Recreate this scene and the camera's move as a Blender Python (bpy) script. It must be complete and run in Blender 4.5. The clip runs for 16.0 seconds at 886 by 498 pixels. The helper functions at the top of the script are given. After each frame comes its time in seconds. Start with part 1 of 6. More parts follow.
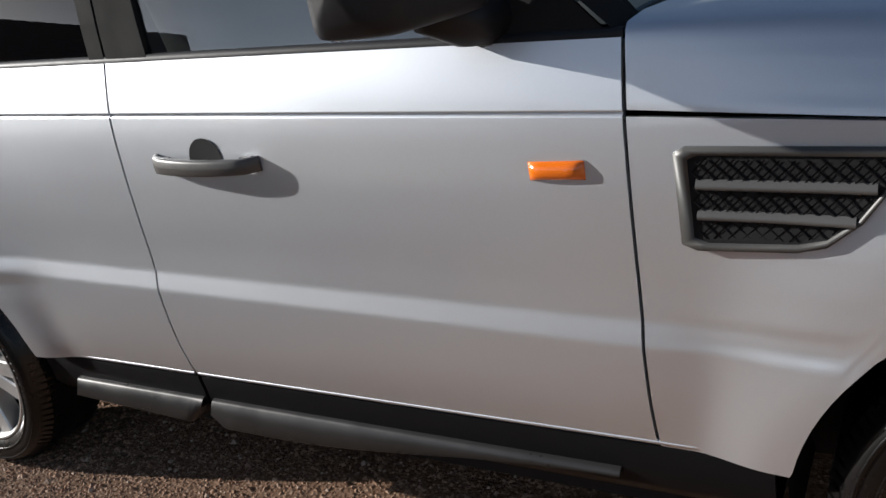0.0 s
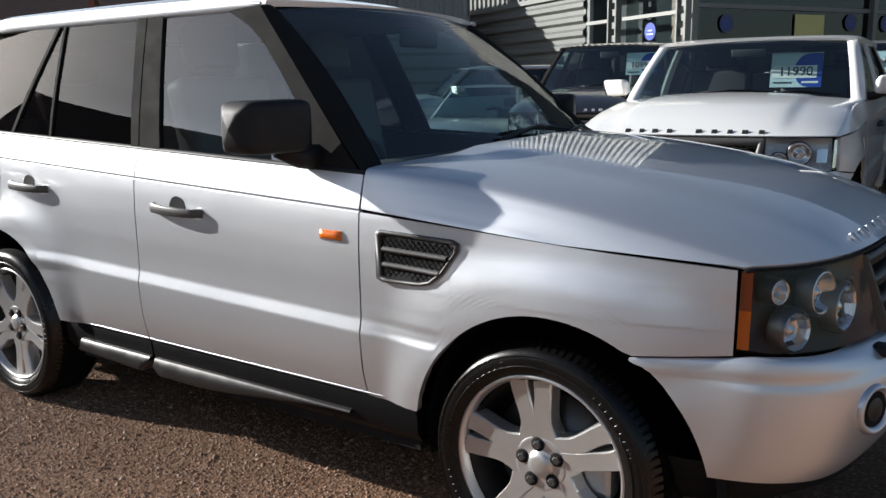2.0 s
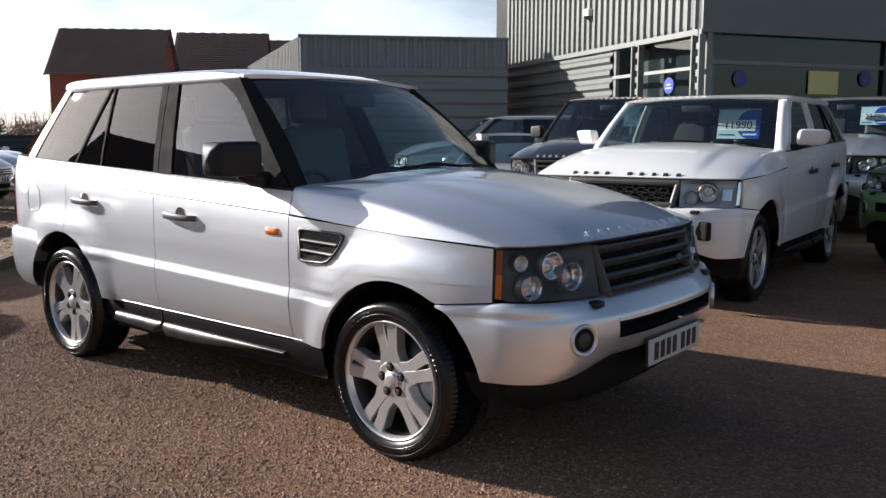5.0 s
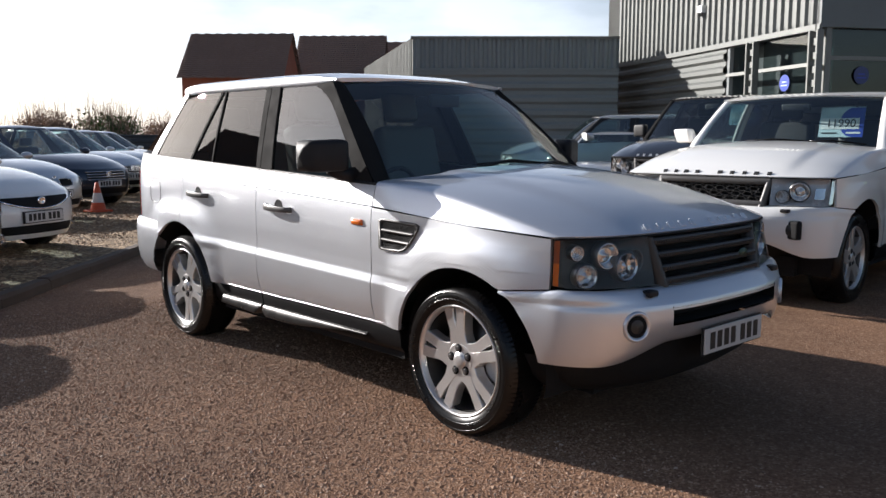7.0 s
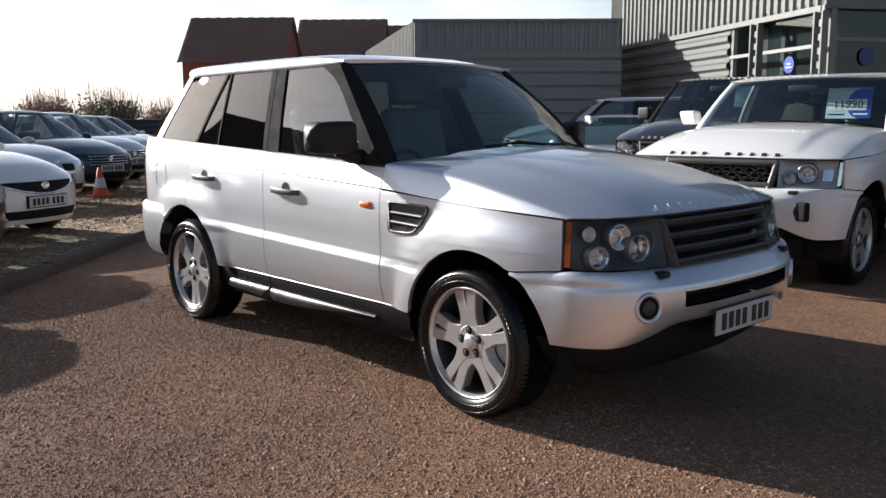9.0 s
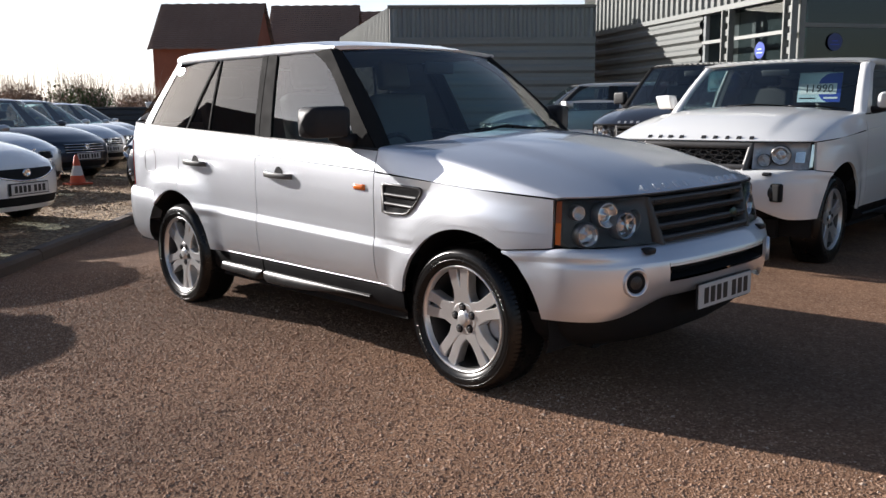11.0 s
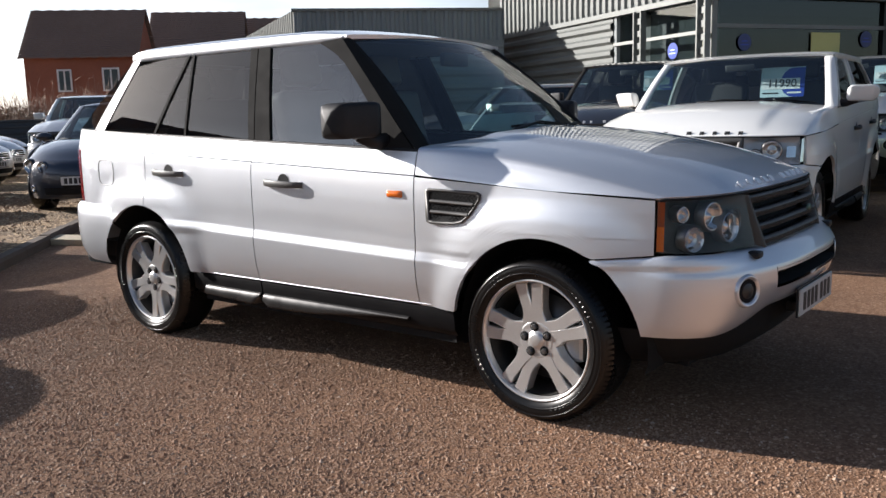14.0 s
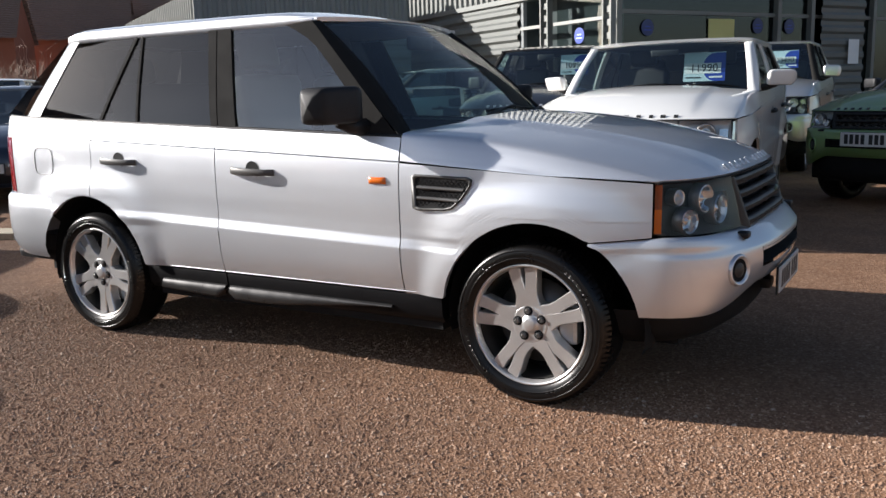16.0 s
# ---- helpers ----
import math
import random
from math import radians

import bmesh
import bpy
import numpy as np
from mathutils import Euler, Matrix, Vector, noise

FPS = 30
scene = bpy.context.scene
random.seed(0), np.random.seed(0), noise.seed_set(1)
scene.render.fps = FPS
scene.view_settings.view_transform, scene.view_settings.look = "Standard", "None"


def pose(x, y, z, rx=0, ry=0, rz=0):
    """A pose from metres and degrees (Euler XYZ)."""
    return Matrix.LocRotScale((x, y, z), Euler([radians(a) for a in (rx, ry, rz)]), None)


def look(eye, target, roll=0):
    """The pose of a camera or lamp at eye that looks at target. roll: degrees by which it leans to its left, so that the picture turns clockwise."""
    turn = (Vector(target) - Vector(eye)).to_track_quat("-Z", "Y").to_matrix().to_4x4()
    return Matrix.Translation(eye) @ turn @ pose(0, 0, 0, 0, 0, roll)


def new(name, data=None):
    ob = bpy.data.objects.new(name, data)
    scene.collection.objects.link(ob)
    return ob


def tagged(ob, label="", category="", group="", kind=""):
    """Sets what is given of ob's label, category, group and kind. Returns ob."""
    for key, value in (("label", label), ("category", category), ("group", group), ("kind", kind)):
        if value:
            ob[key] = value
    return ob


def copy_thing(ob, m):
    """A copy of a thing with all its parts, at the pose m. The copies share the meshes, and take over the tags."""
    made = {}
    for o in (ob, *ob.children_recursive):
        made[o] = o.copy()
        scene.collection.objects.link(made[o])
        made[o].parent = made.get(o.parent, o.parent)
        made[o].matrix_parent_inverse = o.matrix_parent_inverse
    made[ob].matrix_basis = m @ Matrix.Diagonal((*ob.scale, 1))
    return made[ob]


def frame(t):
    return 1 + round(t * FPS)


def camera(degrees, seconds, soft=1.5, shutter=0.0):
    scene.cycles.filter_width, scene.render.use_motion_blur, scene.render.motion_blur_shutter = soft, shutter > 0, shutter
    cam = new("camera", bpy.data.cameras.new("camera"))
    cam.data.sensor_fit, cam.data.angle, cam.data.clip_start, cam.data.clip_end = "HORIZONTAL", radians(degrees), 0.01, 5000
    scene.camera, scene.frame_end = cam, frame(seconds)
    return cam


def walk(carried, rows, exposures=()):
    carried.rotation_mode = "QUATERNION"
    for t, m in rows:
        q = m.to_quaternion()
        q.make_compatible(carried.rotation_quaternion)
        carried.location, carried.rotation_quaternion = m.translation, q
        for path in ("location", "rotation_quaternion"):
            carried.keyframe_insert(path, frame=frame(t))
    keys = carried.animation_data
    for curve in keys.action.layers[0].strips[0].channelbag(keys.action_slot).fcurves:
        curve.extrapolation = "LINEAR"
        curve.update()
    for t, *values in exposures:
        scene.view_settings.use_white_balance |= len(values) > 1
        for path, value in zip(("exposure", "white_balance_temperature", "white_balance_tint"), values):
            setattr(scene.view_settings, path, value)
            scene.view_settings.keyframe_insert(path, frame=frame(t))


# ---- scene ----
cam = camera(55.0, 16.0)
PATH = [
    (0, (-0.214, -2.086, 1.331), (-1.22, -0.51, 0.621), -10.5),
    (0.5, (0.085, -2.33, 1.382), (-1.058, -0.823, 0.732), -7.6),
    (1, (0.431, -2.477, 1.37), (-0.733, -0.941, 0.833), -3.7),
    (1.5, (0.72, -2.708, 1.354), (-0.409, -1.112, 0.93), -1.3),
    (2, (1.073, -2.855, 1.38), (-0.059, -1.248, 1.015), -0.7),
    (2.5, (1.347, -2.993, 1.412), (0.22, -1.377, 1.069), -0.4),
    (3, (1.59, -3.176, 1.364), (0.481, -1.539, 1.068), 0.4),
    (5.5, (2.602, -3.473, 1.377), (1.269, -2.003, 1.124), -0.2),
    (6, (2.738, -3.43, 1.376), (1.333, -2.029, 1.124), -0.4),
    (6.5, (2.758, -3.493, 1.369), (1.322, -2.124, 1.117), -0.1),
    (7, (2.766, -3.538, 1.369), (1.311, -2.191, 1.11), -0.0),
    (7.5, (2.76, -3.545, 1.365), (1.3, -2.204, 1.099), -0.1),
    (8, (2.755, -3.552, 1.364), (1.296, -2.211, 1.088), -0.1),
    (8.5, (2.751, -3.563, 1.362), (1.294, -2.223, 1.076), -0.2),
    (9, (2.727, -3.556, 1.355), (1.274, -2.215, 1.06), -0.2),
    (11.5, (2.773, -3.747, 1.337), (1.378, -2.352, 1.006), -0.6),
    (12, (2.606, -3.729, 1.318), (1.226, -2.32, 0.984), -0.7),
    (12.5, (2.413, -3.735, 1.31), (1.066, -2.293, 0.978), -0.7),
    (13, (2.219, -3.768, 1.306), (0.913, -2.29, 0.977), -0.9),
    (13.5, (2.025, -3.827, 1.304), (0.762, -2.31, 0.983), -1.3),
    (14, (1.829, -3.852, 1.296), (0.618, -2.291, 0.983), -1.5),
    (14.5, (1.668, -3.889, 1.288), (0.524, -2.281, 0.967), -1.7),
    (15, (1.569, -3.974, 1.3), (0.487, -2.328, 0.952), -1.6),
    (15.5, (1.486, -4.039, 1.314), (0.46, -2.361, 0.953), -1.3),
    (16, (1.47, -4.049, 1.311), (0.465, -2.357, 0.955), -1.6),
]
EXPOSURES = [(0, 0.62, 6250, 9), (1, 0.70, 6250, 9), (3, 0.80, 6250, 10), (5.5, 0.88, 6300, 13), (9, 0.88, 6350, 13), (11.5, 0.91, 6350, 13), (16, 0.98, 6350, 12)]
walk(cam, [(t, look(eye, target, roll)) for t, eye, target, roll in PATH], EXPOSURES)

# ---- light ----
SUN_AZ, SUN_EL = radians(195.6), radians(20.5)      # where the sun stands, from +x
sun_to = Vector((math.cos(SUN_AZ) * math.cos(SUN_EL), math.sin(SUN_AZ) * math.cos(SUN_EL), math.sin(SUN_EL)))
sun_data = bpy.data.lights.new("sun", "SUN")
sun_data.energy, sun_data.angle, sun_data.color = 5.0, radians(0.6), (1.0, 0.95, 0.88)
sun = new("sun", sun_data)
sun.matrix_world = look(sun_to * 60, (0, 0, 0))
world = bpy.data.worlds.new("sky")
scene.world = world
world.use_nodes = True
wn = world.node_tree
sky = wn.nodes.new("ShaderNodeTexSky")
sky.sky_type, sky.sun_disc = "NISHITA", False
sky.sun_elevation, sky.sun_rotation = SUN_EL, math.atan2(sun_to.x, sun_to.y)
sky.dust_density, sky.air_density, sky.ozone_density = 1.2, 1.0, 2.2
background = wn.nodes["Background"]
background.inputs["Strength"].default_value = 0.052
haze = wn.nodes.new("ShaderNodeHueSaturation")      # thin winter cloud pales the sky
haze.inputs["Saturation"].default_value = 0.95
wn.links.new(sky.outputs["Color"], haze.inputs["Color"])
where = wn.nodes.new("ShaderNodeTexCoord")
split = wn.nodes.new("ShaderNodeSeparateXYZ")
veil = wn.nodes.new("ShaderNodeMapRange")           # bright haze, thick towards the horizon
veil.interpolation_type = "SMOOTHSTEP"
veil.inputs["From Min"].default_value, veil.inputs["From Max"].default_value = 0.0, 0.64
veil.inputs["To Min"].default_value, veil.inputs["To Max"].default_value = 1.0, 0.0
cloud = wn.nodes.new("ShaderNodeTexNoise")
cloud.inputs["Scale"].default_value, cloud.inputs["Detail"].default_value = 5.0, 6.0
stretch = wn.nodes.new("ShaderNodeMapping")
stretch.inputs["Scale"].default_value = (1.0, 1.0, 3.2)
patchy = wn.nodes.new("ShaderNodeMapRange")
patchy.inputs["From Min"].default_value, patchy.inputs["From Max"].default_value = 0.34, 0.62
patchy.inputs["To Min"].default_value, patchy.inputs["To Max"].default_value = 0.55, 1.15
amount = wn.nodes.new("ShaderNodeMath")
amount.operation = "MULTIPLY"
lit = wn.nodes.new("ShaderNodeMix")
lit.data_type, lit.blend_type = "RGBA", "ADD"
lit.inputs[7].default_value = (8.3, 8.35, 8.7, 1)
wn.links.new(where.outputs["Generated"], split.inputs[0])
wn.links.new(split.outputs["Z"], veil.inputs["Value"])
wn.links.new(where.outputs["Generated"], stretch.inputs["Vector"])
wn.links.new(stretch.outputs["Vector"], cloud.inputs["Vector"])
wn.links.new(cloud.outputs["Fac"], patchy.inputs["Value"])
wn.links.new(veil.outputs[0], amount.inputs[0])
wn.links.new(patchy.outputs[0], amount.inputs[1])
toward = wn.nodes.new("ShaderNodeVectorMath")       # haze scatters forwards: brighter round the sun
toward.operation = "DOT_PRODUCT"
toward.inputs[1].default_value = sun_to
ahead = wn.nodes.new("ShaderNodeMapRange")
ahead.inputs["From Min"].default_value, ahead.inputs["From Max"].default_value = -0.45, 0.9
ahead.inputs["To Min"].default_value, ahead.inputs["To Max"].default_value = 0.05, 1.15
thick = wn.nodes.new("ShaderNodeMath")
thick.operation = "MULTIPLY"
wn.links.new(where.outputs["Generated"], toward.inputs[0])
wn.links.new(toward.outputs["Value"], ahead.inputs["Value"])
wn.links.new(amount.outputs[0], thick.inputs[0])
wn.links.new(ahead.outputs[0], thick.inputs[1])
wn.links.new(thick.outputs[0], lit.inputs[0])
wn.links.new(haze.outputs["Color"], lit.inputs[6])
wn.links.new(lit.outputs[2], background.inputs["Color"])

# ---- materials ----
def material(name):
    m = bpy.data.materials.new(name)
    m.use_nodes = True
    return m, m.node_tree, m.node_tree.nodes["Principled BSDF"]


def noise_node(t, scale, detail=4.0, rough=0.55, vector=None):
    n = t.nodes.new("ShaderNodeTexNoise")
    n.inputs["Scale"].default_value, n.inputs["Detail"].default_value, n.inputs["Roughness"].default_value = scale, detail, rough
    if vector:
        t.links.new(vector, n.inputs["Vector"])
    return n


def ramp_node(t, source, stops):
    r = t.nodes.new("ShaderNodeValToRGB")
    while len(r.color_ramp.elements) < len(stops):
        r.color_ramp.elements.new(0.5)
    for e, (p, c) in zip(r.color_ramp.elements, stops):
        e.position, e.color = p, (*c, 1) if len(c) == 3 else c
    t.links.new(source, r.inputs[0])
    return r


def place_node(t):
    return t.nodes.new("ShaderNodeTexCoord").outputs["Object"]


def bump_node(t, bsdf, height, strength, distance):
    b = t.nodes.new("ShaderNodeBump")
    b.inputs["Strength"].default_value, b.inputs["Distance"].default_value = strength, distance
    t.links.new(height, b.inputs["Height"])
    t.links.new(b.outputs[0], bsdf.inputs["Normal"])
    return b


def mixed(t, fac, a, b, mode="MIX"):
    n = t.nodes.new("ShaderNodeMix")
    n.data_type, n.blend_type = "RGBA", mode
    for value, k in ((fac, 0), (a, 6), (b, 7)):
        if isinstance(value, bpy.types.NodeSocket):
            t.links.new(value, n.inputs[k])
        else:
            n.inputs[k].default_value = (*value, 1) if k else value
    return n.outputs[2]


def paint(name, colour, metal=0.0, rough=0.3, coat=1.0, dust=0.5):
    """Car paint: colour coat with fine flake, clear coat on top, thin road film in patches."""
    m, t, p = material(name)
    at = place_node(t)
    flake = noise_node(t, 900, 2, 0.5, at)
    film = noise_node(t, 3.0, 6, 0.65, at)
    base = mixed(t, flake.outputs["Fac"], [c * 0.92 for c in colour], [min(1, c * 1.08) for c in colour])
    t.links.new(base, p.inputs["Base Color"])
    rr = ramp_node(t, film.outputs["Fac"], [(0.3, (rough,) * 3), (0.8, (rough + 0.10 * dust,) * 3)])
    t.links.new(rr.outputs[0], p.inputs["Roughness"])
    p.inputs["Metallic"].default_value = metal
    p.inputs["Coat Weight"].default_value = coat
    cr = ramp_node(t, film.outputs["Fac"], [(0.35, (0.02,) * 3), (0.85, (0.02 + 0.08 * dust,) * 3)])
    t.links.new(cr.outputs[0], p.inputs["Coat Roughness"])
    return m


def plain(name, colour, rough=0.5, metal=0.0, grain=60.0, vary=0.15, bump=0.0, coat=0.0):
    """A surface with slight change of tone and gloss at two scales."""
    m, t, p = material(name)
    at = place_node(t)
    a, b = noise_node(t, grain, 3, 0.6, at), noise_node(t, grain / 14, 5, 0.6, at)
    fine = mixed(t, a.outputs["Fac"], [c * (1 - vary) for c in colour], [min(1, c * (1 + vary)) for c in colour])
    col = mixed(t, b.outputs["Fac"], fine, [c * (1 - vary * 0.8) for c in colour])
    t.links.new(col, p.inputs["Base Color"])
    rr = ramp_node(t, b.outputs["Fac"], [(0.3, (max(0.02, rough - 0.06),) * 3), (0.75, (min(1, rough + 0.08),) * 3)])
    t.links.new(rr.outputs[0], p.inputs["Roughness"])
    p.inputs["Metallic"].default_value, p.inputs["Coat Weight"].default_value = metal, coat
    p.inputs["Specular IOR Level"].default_value = 0.34 if name == "rubber" else 0.10 if name == "black_trim_sill" else 0.3 if name in ("black_trim", "dark_cavity") else 0.02 if name == "pillar_black" else 0.5
    if bump:
        bump_node(t, p, a.outputs["Fac"], 0.5, bump)
    return m


def glass(name, tint, gloss=1.0, rough=0.0, head_on=0.08, peak=1.0):
    """A thin pane: what passes through takes the tint, the rest is mirrored at a grazing angle."""
    m = bpy.data.materials.new(name)
    m.use_nodes = True
    t = m.node_tree
    t.nodes.clear()
    out, mix = t.nodes.new("ShaderNodeOutputMaterial"), t.nodes.new("ShaderNodeMixShader")
    clear, shine = t.nodes.new("ShaderNodeBsdfTransparent"), t.nodes.new("ShaderNodeBsdfGlossy")
    clear.inputs["Color"].default_value = (*tint, 1)
    shine.inputs["Roughness"].default_value = rough
    shine.inputs["Color"].default_value = (gloss, gloss, gloss, 1)
    view = t.nodes.new("ShaderNodeLayerWeight")
    view.inputs["Blend"].default_value = 0.5
    power, share = t.nodes.new("ShaderNodeMath"), t.nodes.new("ShaderNodeMath")
    power.operation, share.operation = "POWER", "MULTIPLY_ADD"
    power.inputs[1].default_value = 5.0
    share.inputs[1].default_value, share.inputs[2].default_value = peak - head_on, head_on
    t.links.new(view.outputs["Facing"], power.inputs[0])
    t.links.new(power.outputs[0], share.inputs[0])
    t.links.new(share.outputs[0], mix.inputs[0])
    t.links.new(clear.outputs[0], mix.inputs[1])
    t.links.new(shine.outputs[0], mix.inputs[2])
    t.links.new(mix.outputs[0], out.inputs["Surface"])
    return m


SILVER = paint("silver_paint", (0.675, 0.697, 0.738), 0.78, 0.385)
# rear pillar's dark reflections and shade are put into this darker copy of silver
SHADEDSILVER = paint("shaded_silver_pillar", (0.085, 0.085, 0.088), 0.3, 0.40, 0.25)
WHITE = paint("white_paint", (0.80, 0.80, 0.78), 0.0, 0.35)
BLACKPAINT = paint("black_paint", (0.012, 0.012, 0.015), 0.0, 0.3)
GREEN = paint("green_paint", (0.22, 0.34, 0.12), 0.6, 0.35)
NAVY = paint("navy_paint", (0.016, 0.022, 0.04), 0.3, 0.3)
DARKGREY = paint("dark_grey_paint", (0.05, 0.055, 0.065), 0.5, 0.3)
SILVERFAR = paint("bright_silver_paint", (0.6, 0.61, 0.62), 0.8, 0.35)
TRIM = plain("black_trim", (0.016, 0.016, 0.018), 0.5, 0, 300, 0.3, 0.0004)
PILLAR = plain("pillar_black", (0.024, 0.0235, 0.023), 0.70, 0, 200, 0.2)
SILL = plain("black_trim_sill", (0.007, 0.007, 0.008), 0.45, 0, 200, 0.2)
VENT = plain("vent_grey", (0.060, 0.058, 0.055), 0.45, 0, 250, 0.2)
RUBBER = plain("rubber", (0.006, 0.0055, 0.0055), 0.30, 0, 120, 0.35, 0.0006)
DARK = plain("dark_cavity", (0.008, 0.008, 0.009), 0.8)
SATIN = plain("satin_grey_plastic", (0.085, 0.082, 0.08), 0.38, 0.0, 200, 0.15)
HANDLE = plain("grey_handle", (0.085, 0.081, 0.077), 0.4, 0.0, 300, 0.2)
ALLOY = plain("alloy", (0.66, 0.65, 0.64), 0.34, 0.75, 90, 0.10)
CHROME = plain("chrome", (0.85, 0.85, 0.86), 0.06, 1.0, 40, 0.02)
RAIL = plain("satin_side_rail", (0.052, 0.050, 0.049), 0.32, 0.6, 200, 0.12)
STEEL = plain("brake_steel", (0.17, 0.165, 0.16), 0.4, 0.9, 200, 0.15)
AMBER = plain("amber_lens", (0.80, 0.17, 0.01), 0.15, 0, 200, 0.1, 0, 1.0)
AMBERDARK = plain("dark_amber_lens", (0.34, 0.075, 0.022), 0.15, 0, 200, 0.1, 0, 1.0)
RED = plain("red_lens", (0.45, 0.01, 0.015), 0.12, 0, 200, 0.1, 0, 1.0)
LENS = plain("lamp_reflector", (0.78, 0.79, 0.81), 0.16, 0.92, 90, 0.30)
HOUSING = plain("lamp_housing", (0.030, 0.029, 0.028), 0.35)
GRILLE = plain("grille_grey", (0.040, 0.038, 0.036), 0.42, 0.0, 220, 0.2)
BRIGHTLAMP = plain("pale_lamp_housing", (0.62, 0.62, 0.63), 0.25, 0.2, 60, 0.15)
PLATE = plain("plate_white", (0.56, 0.56, 0.55), 0.45, 0, 90, 0.05)
INK = plain("ink_black", (0.012, 0.012, 0.012), 0.5)
SEAT = plain("grey_leather", (0.16, 0.15, 0.14), 0.5, 0, 80, 0.12, 0.0008)
CABIN = plain("dark_cabin", (0.03, 0.03, 0.032), 0.6, 0, 120, 0.2)
SCREEN = glass("windscreen_glass", (0.66, 0.80, 0.78), 1.0, 0.0, 0.12, 0.5)
TINT = glass("front_glass", (0.60, 0.75, 0.74), 1.0, 0.0, 0.16)
PRIVACY = glass("privacy_glass", (0.15, 0.145, 0.145), 1.0, 0.0, 0.08)
CLEAR = glass("lamp_glass", (0.93, 0.94, 0.94), 0.5, 0.0, 0.04)

# ---- building blocks ----
def thing(name, m, label, category, group="", kind=""):
    ob = new(name)
    ob.empty_display_size = 0.1
    ob.matrix_world = m
    return tagged(ob, label, category, group, kind)


def solid(name, verts, faces, mat, parent=None, label="", smooth=False):
    me = bpy.data.meshes.new(name)
    me.from_pydata([tuple(v) for v in verts], [], faces)
    me.materials.append(mat)
    me.polygons.foreach_set("use_smooth", [smooth] * len(me.polygons))
    me.update()
    ob = new(name, me)
    ob.parent = parent
    return tagged(ob, label)


def part(name, bm, mat, parent=None, label="", smooth=False):
    bmesh.ops.recalc_face_normals(bm, faces=bm.faces)
    me = bpy.data.meshes.new(name)
    bm.to_mesh(me)
    bm.free()
    me.materials.append(mat)
    me.polygons.foreach_set("use_smooth", [smooth] * len(me.polygons))
    ob = new(name, me)
    ob.parent = parent
    return tagged(ob, label)


def box_bm(x0, x1, y0, y1, z0, z1, bevel=0.0, seg=2, m=None):
    bm = bmesh.new()
    bmesh.ops.create_cube(bm, size=1)
    bmesh.ops.transform(bm, matrix=Matrix.Translation(((x0 + x1) / 2, (y0 + y1) / 2, (z0 + z1) / 2)) @ Matrix.Diagonal((x1 - x0, y1 - y0, z1 - z0, 1)), verts=bm.verts)
    if bevel:
        bmesh.ops.bevel(bm, geom=bm.edges[:], offset=bevel, segments=seg, affect="EDGES", profile=0.6)
    if m:
        bmesh.ops.transform(bm, matrix=m, verts=bm.verts)
    return bm


def box(name, x0, x1, y0, y1, z0, z1, mat, parent=None, label="", bevel=0.0, seg=2, m=None, smooth=False):
    return part(name, box_bm(x0, x1, y0, y1, z0, z1, bevel, seg, m), mat, parent, label, smooth)


CORE = np.array((-1.4, 0.0, 0.75))


def surface(name, pts, mat, parent, label="", flange=0.0, side=0, closed=False, smooth=True):
    """A smooth sheet through a grid of points, facing away from the car's middle; flange turns its rim inwards, which gives the panel an edge."""
    a = np.array(pts, float)
    mid = a.shape[0] // 2, a.shape[1] // 2
    gu, gv = np.gradient(a, axis=0), np.gradient(a, axis=1)
    facing = (np.cross(gu, gv) * (a - CORE)).sum() if parent else np.cross(gu, gv)[..., 2].sum()
    side = 1 if facing > 0 else -1
    nu, nv = a.shape[:2]
    verts = a.reshape(-1, 3).tolist()
    idx = lambda i, j: (i % nu) * nv + j
    faces = []
    for i in range(nu if closed else nu - 1):
        for j in range(nv - 1):
            q = (idx(i, j), idx(i + 1, j), idx(i + 1, j + 1), idx(i, j + 1))
            faces.append(q if side > 0 else q[::-1])
    if flange:
        du, dv = np.gradient(a, axis=0), np.gradient(a, axis=1)
        n = np.cross(du, dv)
        n /= np.maximum(np.linalg.norm(n, axis=2, keepdims=True), 1e-9)
        n *= -side
        ring = [(i, 0) for i in range(nu)] + [(nu - 1, j) for j in range(1, nv)] + [(i, nv - 1) for i in range(nu - 2, -1, -1)] + [(0, j) for j in range(nv - 2, 0, -1)]
        first = len(verts)
        for i, j in ring:
            verts.append((a[i, j]).tolist())
            verts.append((a[i, j] + n[i, j] * flange).tolist())
        k = len(ring)
        for r in range(k):
            q = (first + 2 * r, first + 2 * ((r + 1) % k), first + 2 * ((r + 1) % k) + 1, first + 2 * r + 1)
            faces.append(q if side < 0 else q[::-1])
    return solid(name, verts, faces, mat, parent, label, smooth)


def spun(name, profile, mat, parent, label="", n=48, m=None, smooth=True):
    """A profile of (radius, along) turned about the y axis."""
    verts, faces = [], []
    for k in range(n):
        c, s = math.cos(2 * math.pi * k / n), math.sin(2 * math.pi * k / n)
        verts += [Vector((r * c, y, r * s)) for r, y in profile]
    q = len(profile)
    for k in range(n):
        for j in range(q - 1):
            faces.append((k * q + j, k * q + j + 1, ((k + 1) % n) * q + j + 1, ((k + 1) % n) * q + j))
    if m:
        verts = [m @ v for v in verts]
    return solid(name, verts, faces, mat, parent, label, smooth)


